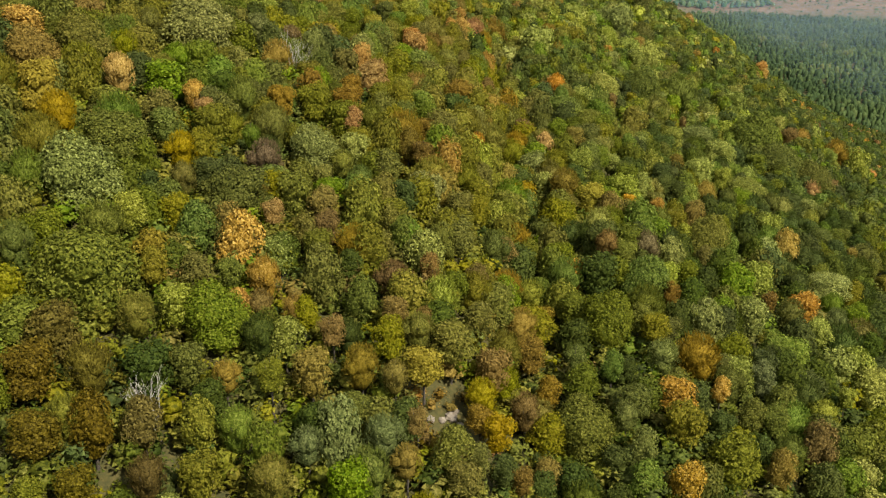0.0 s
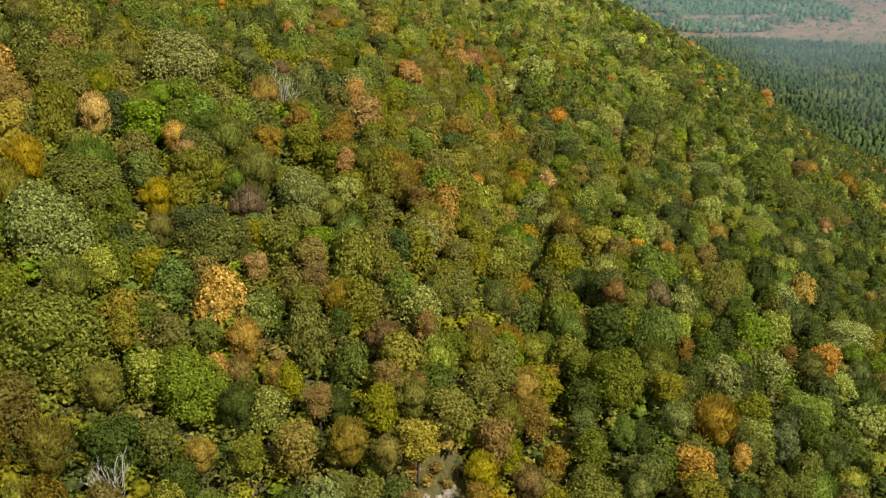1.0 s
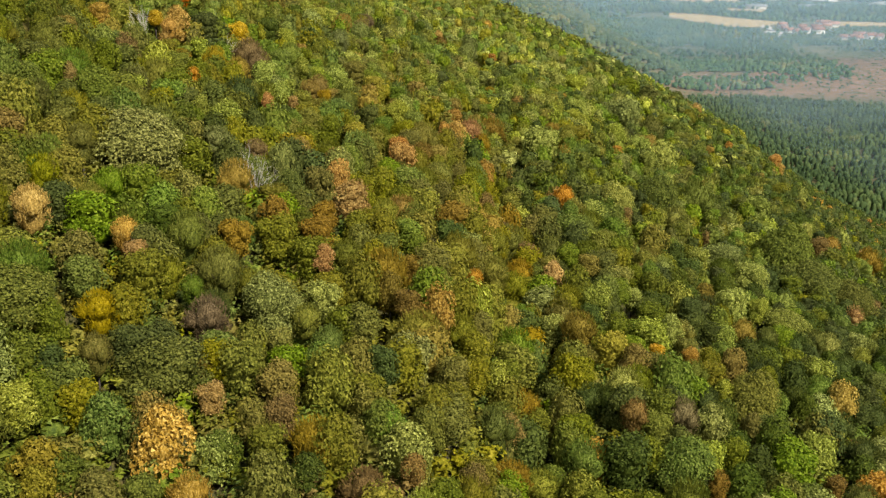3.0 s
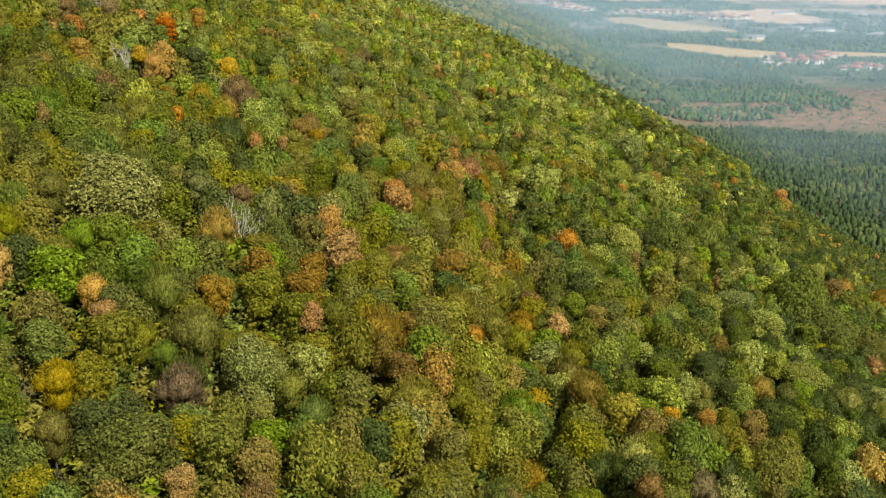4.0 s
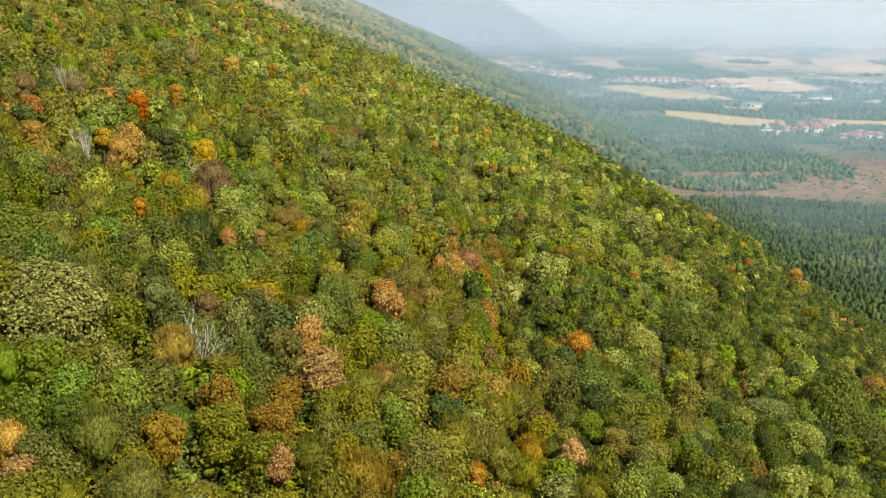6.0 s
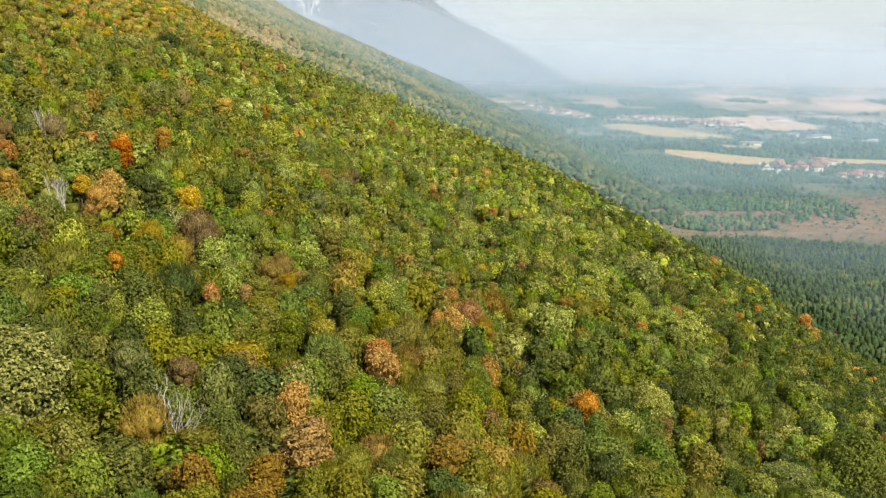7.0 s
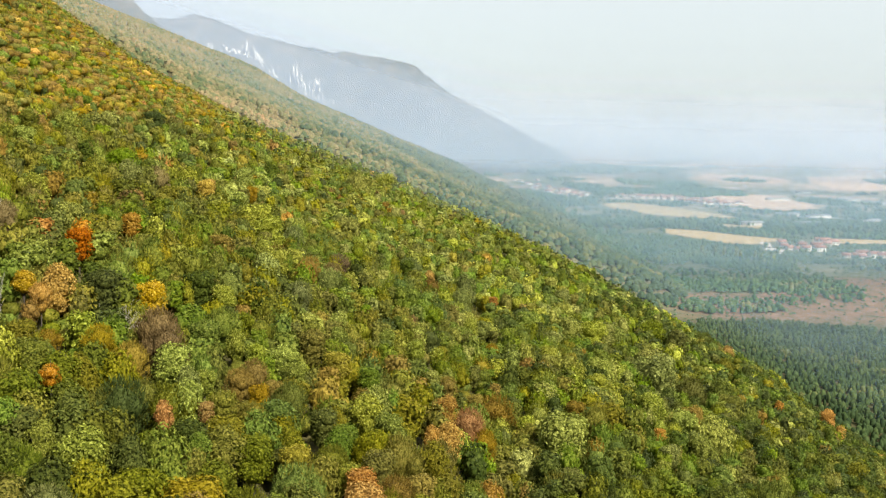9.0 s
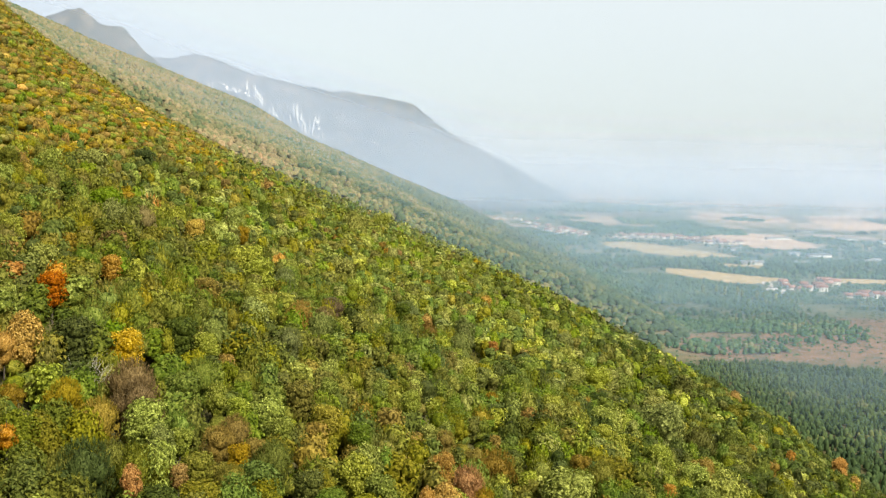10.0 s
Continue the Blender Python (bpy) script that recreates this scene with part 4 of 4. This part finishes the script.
    joined_wood("shoulder_scrub", "golden and rusty low scrub on the open shoulder", SCRUB, x, y, kinds, size * 1.1, size * 0.62, rng)
    # the same wood going on outside the flight's view
    p, rng = scatter(9, -240, 190, -100, 400, 4.9)
    x, y = p.T
    ok = ((np.abs(x) >= 0.5 * y + 12) | (y < 58)) & (np.abs(x) < 0.5 * np.maximum(y, 0) + 120) & (x < 95 + 0.22 * y)
    x, y = x[ok], y[ok]
    far_size = rng.uniform(1.3, 2.0, len(x))
    joined_wood("surrounding_woodland", "autumn wood continuing around the slope", FARTHEST, x, y, share(rng.random(len(x)), x, y), far_size, far_size * 0.75, rng)


plant_slope()


# ===== distant woods =====
def mound_shape(seed, sides, pointed=0.0):
    """A far crown of a few facets: two uneven rings and a top."""
    rng = np.random.default_rng(seed)
    a = np.arange(sides) * 2 * math.pi / sides
    r0, r1 = rng.uniform(0.8, 1.15, sides), rng.uniform(0.55, 0.85, sides) * (1 - 0.35 * pointed)
    v = np.vstack([np.stack([r0 * np.cos(a), r0 * np.sin(a), rng.uniform(-0.1, 0.25, sides)], 1),
                   np.stack([r1 * np.cos(a + 0.5), r1 * np.sin(a + 0.5), rng.uniform(0.75, 1.05, sides)], 1),
                   [(rng.uniform(-0.2, 0.2), rng.uniform(-0.2, 0.2), 1.3 + 0.8 * pointed)]])
    k = np.arange(sides)
    n = (k + 1) % sides
    t = np.vstack([np.stack([k, n, sides + k], 1), np.stack([n, sides + n, sides + k], 1), np.stack([sides + k, sides + n, np.full(sides, 2 * sides)], 1)])
    return v, t


def far_woods(name, label, material, x, y, r, tall, shapes, rng):
    z = ground_z(x, y)
    a = rng.uniform(0, 6.283, len(x))
    pick = rng.integers(len(shapes), size=len(x))
    vs, ts, base = [], [], 0
    for k, (v, t) in enumerate(shapes):
        i = np.flatnonzero(pick == k)
        c, s = np.cos(a[i])[:, None], np.sin(a[i])[:, None]
        w = np.stack([(v[:, 0] * c - v[:, 1] * s) * r[i][:, None] + x[i][:, None],
                      (v[:, 0] * s + v[:, 1] * c) * r[i][:, None] + y[i][:, None],
                      (v[:, 2] * tall[i][:, None]) + z[i][:, None] + 0.8], -1)
        ts.append((t[None] + (np.arange(len(i)) * len(v))[:, None, None] + base).reshape(-1, 3))
        vs.append(w.reshape(-1, 3))
        base += len(i) * len(v)
    me = mesh_of(name, np.vstack(vs), tris=np.vstack(ts), mats=[material])
    return tagged(new(name, me), label, "woodland", kind="stuff")


MOUNDS = [mound_shape(k, 4) for k in range(5)]
CONES = [mound_shape(20 + k, 5, 0.4) for k in range(4)]


def plant_far():
    # dark wood at the foot of the spur
    p, rng = scatter(11, 60, 520, 200, 930, 3.6)
    p = p[rng.random(len(p)) < 0.86]
    p = p + rng.normal(size=p.shape) * 1.7
    x, y = p.T
    ok = ((x > 74 + 0.12 * y + 10 * lumps(x, y, 40, 8)) | ((y > 560) & (x > 95))) & (np.abs(x) < 0.5 * y + 20)
    ok &= (y < 836 + 30 * lumps(x, y, 60, 12) + 14 * lumps(x, y, 22, 13) - 0.05 * (x - 250)) & (ground_z(x, y) < 90)
    x, y = x[ok], y[ok]
    near = y < 480
    u = rng.random(len(x)) + 0.12 * lumps(x, y, 35, 50)
    kinds = np.where(u < 0.8, KINDS.index("dark"), np.where(u < 0.95, KINDS.index("green"), np.where(u < 0.97, KINDS.index("olive"), KINDS.index("orange"))))
    size = rng.uniform(0.65, 1.0, len(x))
    joined_wood("dark_foot_woodland", "dense dark green wood at the foot of the slope", AFAR, x[near], y[near], kinds[near], size[near], rng.uniform(0.7, 1.05, near.sum()), rng)
    x, y = x[~near], y[~near]
    far_woods("dark_foot_woodland", "dense dark green wood meeting the dry heath", PINE, x, y, rng.uniform(1.1, 2.5, len(x)), rng.uniform(1.8, 4.6, len(x)), CONES[:1] + MOUNDS + MOUNDS, rng)
    # the next hillside
    p, rng = scatter(12, -1150, 300, 760, 2680, 8.6)
    p = p + rng.normal(size=p.shape) * 2.5
    x, y = p.T
    ok = (second_z(x, y) > 1) & (second_z(x, y) > spur_z(x, y)) & (np.abs(x) < 0.52 * (y - 80)) & (rng.random(len(x)) < np.where(y > 1600, 0.55, 1.0))
    x, y = x[ok], y[ok]
    grow = np.where(y > 1600, 1.3, np.where(y < 1300, 1.25, 1.05))
    far_woods("second_hillside_woodland", "hazy olive and brown wood on the next hillside", FAR_MIXED, x, y, rng.uniform(2.2, 4.4, len(x)) * grow, rng.uniform(2.6, 5.4, len(x)), MOUNDS, rng)
    # valley wood, scrub and tree belts on the plain
    for seed, y0, y1, step, r0, r1 in ((13, 850, 1560, 5.6, 1.6, 3.7), (33, 1560, 2700, 10.5, 3.4, 6.2)):
        p, rng = scatter(seed, 150, 1400, y0, y1, step)
        x, y = (p + rng.normal(size=p.shape) * 0.4 * step).T
        cover = lumps(x, y, 75, 15) + 0.6 * lumps(x, y, 28, 16) + rng.uniform(-0.6, 0.6, len(x))
        edge = y - 1000 - 65 * lumps(x, y, 95, 21) - 25 * lumps(x, y, 30, 24)  # where the heath ends
        thicket = ((x - 258) / 48) ** 2 + ((y - 918) / 34) ** 2 < 1 + 0.9 * lumps(x, y, 26, 22)
        need = np.where(edge < 0, np.where(thicket, -0.3, 1.25), np.where(y < 1240, np.where(x > 430, 0.75 - 0.0015 * edge, -0.3), np.where(y < 1500, -0.55, np.where(y < 1900, -0.3, 0.3))))
        ok = (second_z(x, y) < 3) & (np.abs(x) < 0.52 * (y - 60)) & (cover > need) & ~in_fields(x, y)
        ok &= ~in_villages(x, y, 14.0) | (rng.random(len(x)) < 0.22)
        x, y = x[ok], y[ok]
        r = r0 + (r1 - r0) * rng.random(len(x)) ** 1.6
        far_woods("valley_woodland", "bluish green scrub and tree belts on the plain", FAR_GREEN, x, y, r, r * rng.uniform(0.75, 1.5, len(x)), MOUNDS, rng)
    # low shrubs dotted over the heath
    p, rng = scatter(34, 190, 620, 830, 1200, 8.0)
    x, y = (p + rng.normal(size=p.shape) * 3.0).T
    ok = rng.random(len(x)) + 0.35 * lumps(x, y, 45, 23) > 0.55
    x, y = x[ok], y[ok]
    far_woods("heath_shrubs", "low green shrubs scattered over reddish heath", FAR_GREEN, x, y, rng.uniform(0.7, 2.2, len(x)), rng.uniform(0.4, 1.3, len(x)), MOUNDS, rng)
    p, rng = scatter(14, -200, 2400, 2500, 3900, 24.0)
    x, y = p.T
    ok = (lumps(x, y, 260, 19) + 0.5 * lumps(x, y, 90, 20) > 0.22) & (ground_z(x, y) < 100) & (np.abs(x) < 0.52 * y) & ~in_villages(x, y, 40.0)
    x, y = x[ok], y[ok]
    far_woods("distant_tree_belts", "faint tree belts far across the hazy plain", FAR_GREEN, x, y, rng.uniform(9, 18, len(x)), rng.uniform(4, 8, len(x)), MOUNDS, rng)


plant_far()


# ===== bare trees and rock =====
def bare_tree(x, y, high, seed, spread=1.0):
    """A leafless tree: stem, limbs and forking twigs."""
    rng = np.random.default_rng(seed)
    root = tagged(new("bare_tree"), "leafless bleached grey tree among leafy crowns", "tree", "bare trees")
    z = float(ground_z(np.array(x, float), np.array(y, float)))
    root.location = (x, y, z - 0.2)

    def join(name, pieces):
        base, vs, qs = 0, [], []
        for v, q in pieces:
            vs.append(v)
            qs.append(q + base)
            base += len(v)
        part(name, mesh_of(name, np.vstack(vs), quads=np.vstack(qs), mats=[DEADWOOD]), root)

    def grow(p, d, length, r, depth, into):
        q = p + d * length * 0.5 + rng.normal(size=3) * 0.05 * length
        e = p + d * length + rng.normal(size=3) * 0.08 * length
        into.append(limb([p, q, e], (r, r * 0.8, r * 0.55), 5))
        if depth < 3:
            for k in range(4 if depth == 0 else 3):
                t = rng.uniform(0.35, 1.0)
                nd = d + rng.normal(size=3) * (0.42 * spread)
                nd[2] = abs(nd[2]) + 0.25
                own = [] if depth == 0 else into
                grow(p + (e - p) * t, nd / np.linalg.norm(nd), length * rng.uniform(0.55, 0.75), r * 0.5, depth + 1, own)
                if depth == 0:
                    join("branch", own)
    for k in range(3):
        d = np.array((rng.normal() * 0.2, rng.normal() * 0.2, 1.0))
        stem = []
        grow(np.array((rng.normal() * 0.3, rng.normal() * 0.3, 0.0)), d / np.linalg.norm(d), high * 0.5, 0.08, 0, stem)
        join("stem", stem)


for row in BARE:
    bare_tree(*row)


def boulder(x, y, r, seed):
    """A rough outcrop block sunk into the slope."""
    rng = np.random.default_rng(seed)
    bm = bmesh.new()
    bmesh.ops.create_icosphere(bm, subdivisions=3, radius=r)
    for v in bm.verts:
        c = Vector([round(a * 1.6 / r) * r / 1.6 for a in v.co])
        v.co = v.co.lerp(c, 0.45) * (1 + 0.22 * noise.noise(v.co * 1.7 / r + Vector((seed * 3.1, 0, 0))))
        v.co.z *= 0.65
    me = bpy.data.meshes.new("boulder")
    bm.to_mesh(me)
    bm.free()
    me.materials.append(ROCK)
    ob = tagged(new("boulder", me), "pale grey limestone boulder bedded in dry grass", "boulder", "outcrop boulders")
    ob.location = (x, y, float(ground_z(np.array(x, float), np.array(y, float))) + r * 0.12)
    ob.rotation_euler[2] = rng.uniform(0, 6)
    return ob


for k, (bx, by, br) in enumerate(((1.2, 95.6, 1.1), (0.2, 94.6, 0.7), (2.3, 95.2, 0.6), (-1.3, 94.0, 0.9), (4.6, 94.2, 0.6), (5.2, 93.2, 0.45), (1.9, 96.9, 0.5))):
    boulder(bx, by + 0.6, br * 0.75, k)


# ===== cliffs on the far mountain =====
def flank_point(ax, az):
    """The place on the far mountain's near flank along a bearing and a rise from the flight."""
    me = FAR_MOUNTAIN.data
    co = np.empty(len(me.vertices) * 3, np.float32)
    me.vertices.foreach_get("co", co)
    co = co.reshape(-1, 3)[: len(co) // 6]
    d = co[:, 1] - 100
    off = np.hypot(co[:, 0] / d - ax, (co[:, 2] - RISE) / d - az)
    return co[int(np.argmin(off))]


def cliff(ax, az, wide, high, seed):
    """A broken limestone face: uneven ribs and blocks side by side, one mesh."""
    rng = np.random.default_rng(seed)
    px, y, pz = (float(c) for c in flank_point(ax, az))
    vs, ts, base = [], [], 0
    count = max(5, int(wide / 4))
    for k in range(count):
        w, h = rng.uniform(1.5, 5), high * rng.uniform(0.15, 1.0)
        cx = px + (k / (count - 1) - 0.5) * wide + rng.normal() * 4
        cz = pz + rng.normal() * high * 0.22 - 0.3 * (cx - px)
        v, t = mound_shape(seed * 40 + k, 5, 0.2)
        v = v * rng.uniform(0.75, 1.3, v.shape)
        vs.append(np.column_stack([v[:, 0] * w + cx + v[:, 2] * rng.normal() * 1.5, v[:, 1] * 22 + y - 4, (v[:, 2] - 0.6) * h * 0.55 + cz]))
        ts.append(t + base)
        base += len(v)
    me = mesh_of("cliff", np.vstack(vs), tris=np.vstack(ts), mats=[CLIFF])
    return tagged(new("cliff", me), "white limestone cliff face on the hazy mountain", "cliff", "mountain cliffs", "structure")


for k, (ax, az, w, h) in enumerate(((-0.2395, 0.092, 22, 60), (-0.217, 0.094, 60, 24), (-0.199, 0.0885, 55, 66), (-0.190, 0.081, 40, 84), (-0.173, 0.067, 30, 34), (-0.147, 0.061, 44, 88), (-0.138, 0.055, 46, 80), (-0.129, 0.055, 34, 60), (-0.117, 0.041, 60, 36), (-0.067, 0.042, 70, 14))):
    cliff(ax, az - 0.008, w, h, k + 1)


# ===== houses on the plain =====
def box(x0, y0, z0, x1, y1, z1):
    v = np.array([(x0, y0, z0), (x1, y0, z0), (x1, y1, z0), (x0, y1, z0), (x0, y0, z1), (x1, y0, z1), (x1, y1, z1), (x0, y1, z1)], float)
    q = np.array([(0, 3, 2, 1), (4, 5, 6, 7), (0, 1, 5, 4), (1, 2, 6, 5), (2, 3, 7, 6), (3, 0, 4, 7)])
    return v, q


HOUSES = {}


def house(x, y, turn, length=12.0, deep=9.0, eaves=5.0, roof="tile"):
    """A gabled house: walls with gables, overhanging roof, windows set into the fronts."""
    key = (length, deep, eaves, roof)
    if key not in HOUSES:
        shed = roof != "tile"
        name = "farm_shed" if shed else "house"
        root = tagged(new(name), "long pale farm shed with sheet roof" if shed else "white plastered village house with red tiled roof", "shed" if shed else "house", "buildings of the plain")
        a, b, e, r = length / 2, deep / 2, eaves, eaves + deep * (0.14 if shed else 0.34)
        v = [(-a, -b, 0), (a, -b, 0), (a, b, 0), (-a, b, 0), (-a, -b, e), (a, -b, e), (a, b, e), (-a, b, e), (-a, 0, r), (a, 0, r)]
        part("wall", mesh_of("wall", v, quads=[(0, 1, 5, 4), (2, 3, 7, 6), (1, 2, 6, 5), (3, 0, 4, 7)], tris=[(5, 6, 9), (7, 4, 8)], mats=[WALL]), root)
        o, t = 0.5, 0.3
        v = []
        for lift in (0.05, t):
            v += [(-a - o, -b - o, e - 0.35 + lift), (a + o, -b - o, e - 0.35 + lift), (a + o, 0, r + lift), (-a - o, 0, r + lift), (a + o, b + o, e - 0.35 + lift), (-a - o, b + o, e - 0.35 + lift)]
        q = [(6, 7, 8, 9), (9, 8, 10, 11), (0, 3, 2, 1), (3, 5, 4, 2), (0, 1, 7, 6), (4, 5, 11, 10), (1, 2, 8, 7), (2, 4, 10, 8), (3, 0, 6, 9), (5, 3, 9, 11)]
        part("roof", mesh_of("roof", v, quads=q, mats=[METAL_ROOF if shed else ROOF]), root)
        if not shed:
            pane = mesh_of("window", *box(-0.55, -0.05, 0, 0.55, 0.05, 1.4), mats=[PANE])
            for k in range(3):
                w = part("window", pane, root)
                w.location = (-a + length * (k + 0.5) / 3, -b - 0.02, e * 0.5)
            cv, cq = box(-0.35, -0.35, 0, 0.35, 0.35, 1.8)
            c = part("chimney", mesh_of("chimney", cv, quads=cq, mats=[WALL]), root)
            c.location = (a * 0.5, deep * 0.12, r - 0.8)
        HOUSES[key] = [root, True]
    entry = HOUSES[key]
    if entry[1]:
        entry[1] = False
        ob = entry[0]
    else:
        ob = copy_thing(entry[0], Matrix.Identity(4))
    ob.matrix_basis = pose(x, y, float(ground_z(np.array(x, float), np.array(y, float))) - 0.1, 0, 0, turn)
    return ob


def build_villages():
    rng = np.random.default_rng(31)
    sizes = ((12.0, 9.0, 5.0), (15.0, 10.0, 6.0), (10.0, 8.0, 3.6))

    for (x0, y0, x1, y1, wide), count in zip(VILLAGES, (38, 20, 62, 14, 8)):
        for k in range(count):
            f = rng.random()
            house(x0 + (x1 - x0) * f + rng.uniform(-0.8, 0.8) * wide, y0 + (y1 - y0) * f + rng.uniform(-0.6, 0.6) * wide,
                  rng.choice((0, 90, 15, -20)) + rng.normal() * 8, *sizes[rng.integers(3)])
    for x, y, turn, n in ((713, 2023, 5, 46.0), (766, 2000, 5, 46.0), (640, 2130, 0, 30.0), (880, 2560, 10, 60.0), (1085, 2606, -10, 60.0), (1100, 2480, -10, 60.0), (1100, 2960, 0, 46.0), (830, 1900, 40, 46.0), (670, 1808, 3, 46.0), (563, 1790, 4, 40.0)):
        house(x, y, turn, n, 18.0, 5.0, "sheet")


build_villages()


def build_poplars():
    """A loose row of tall light-green poplars along the valley track."""
    v, q, t = crown_shape(201, 9, 260, 0.4, "tall", 0.85)
    me = mesh_of("crown", v * (0.75, 0.75, 1.0), tris=np.vstack([q, t]), mats=[LEAF["pale"]])
    first = tagged(new("poplar_tree"), "tall pale-green poplar in a valley row", "tree", "valley poplars")
    part("crown", me, first)
    part("trunk", TRUNKS[0], first)
    rng = np.random.default_rng(77)
    for k in range(9):
        f = k / 8
        x, y = 345 + 75 * f + rng.normal() * 5, 1330 - 75 * f + rng.normal() * 6
        m = Matrix.Translation((x, y, float(ground_z(np.array(x), np.array(y))) - 0.2)) @ Matrix.Rotation(k, 4, "Z")
        ob = copy_thing(first, m) if k else first
        ob.matrix_basis = m @ Matrix.Diagonal((1.5, 1.5, rng.uniform(1.7, 2.4), 1))


build_poplars()


# ===== haze sheets over the valley =====
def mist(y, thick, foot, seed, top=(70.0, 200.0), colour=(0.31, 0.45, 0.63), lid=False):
    """One upright see-through sheet across the valley, added in place of distance haze, slightly billowing."""
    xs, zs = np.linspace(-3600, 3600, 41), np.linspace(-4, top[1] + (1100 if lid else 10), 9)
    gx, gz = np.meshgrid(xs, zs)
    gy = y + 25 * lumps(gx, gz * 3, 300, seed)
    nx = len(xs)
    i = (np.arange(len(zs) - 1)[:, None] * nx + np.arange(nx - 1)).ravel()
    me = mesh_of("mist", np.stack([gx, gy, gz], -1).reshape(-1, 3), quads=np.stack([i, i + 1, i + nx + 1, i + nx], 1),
                 mats=[haze_sheet_material("mist", thick, foot, colour, y < 2600, top, lid)])
    return tagged(new("mist", me), "upright see-through sheet standing in for distance haze", "mist", "layers of mist", "structure")


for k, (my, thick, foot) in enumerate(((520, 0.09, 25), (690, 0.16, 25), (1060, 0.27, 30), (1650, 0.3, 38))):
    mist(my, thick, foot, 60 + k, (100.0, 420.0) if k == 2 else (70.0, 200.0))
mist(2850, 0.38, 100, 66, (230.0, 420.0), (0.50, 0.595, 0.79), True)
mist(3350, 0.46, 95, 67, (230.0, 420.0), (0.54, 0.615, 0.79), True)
# these two sheets also veil the plain's cut-off far edge
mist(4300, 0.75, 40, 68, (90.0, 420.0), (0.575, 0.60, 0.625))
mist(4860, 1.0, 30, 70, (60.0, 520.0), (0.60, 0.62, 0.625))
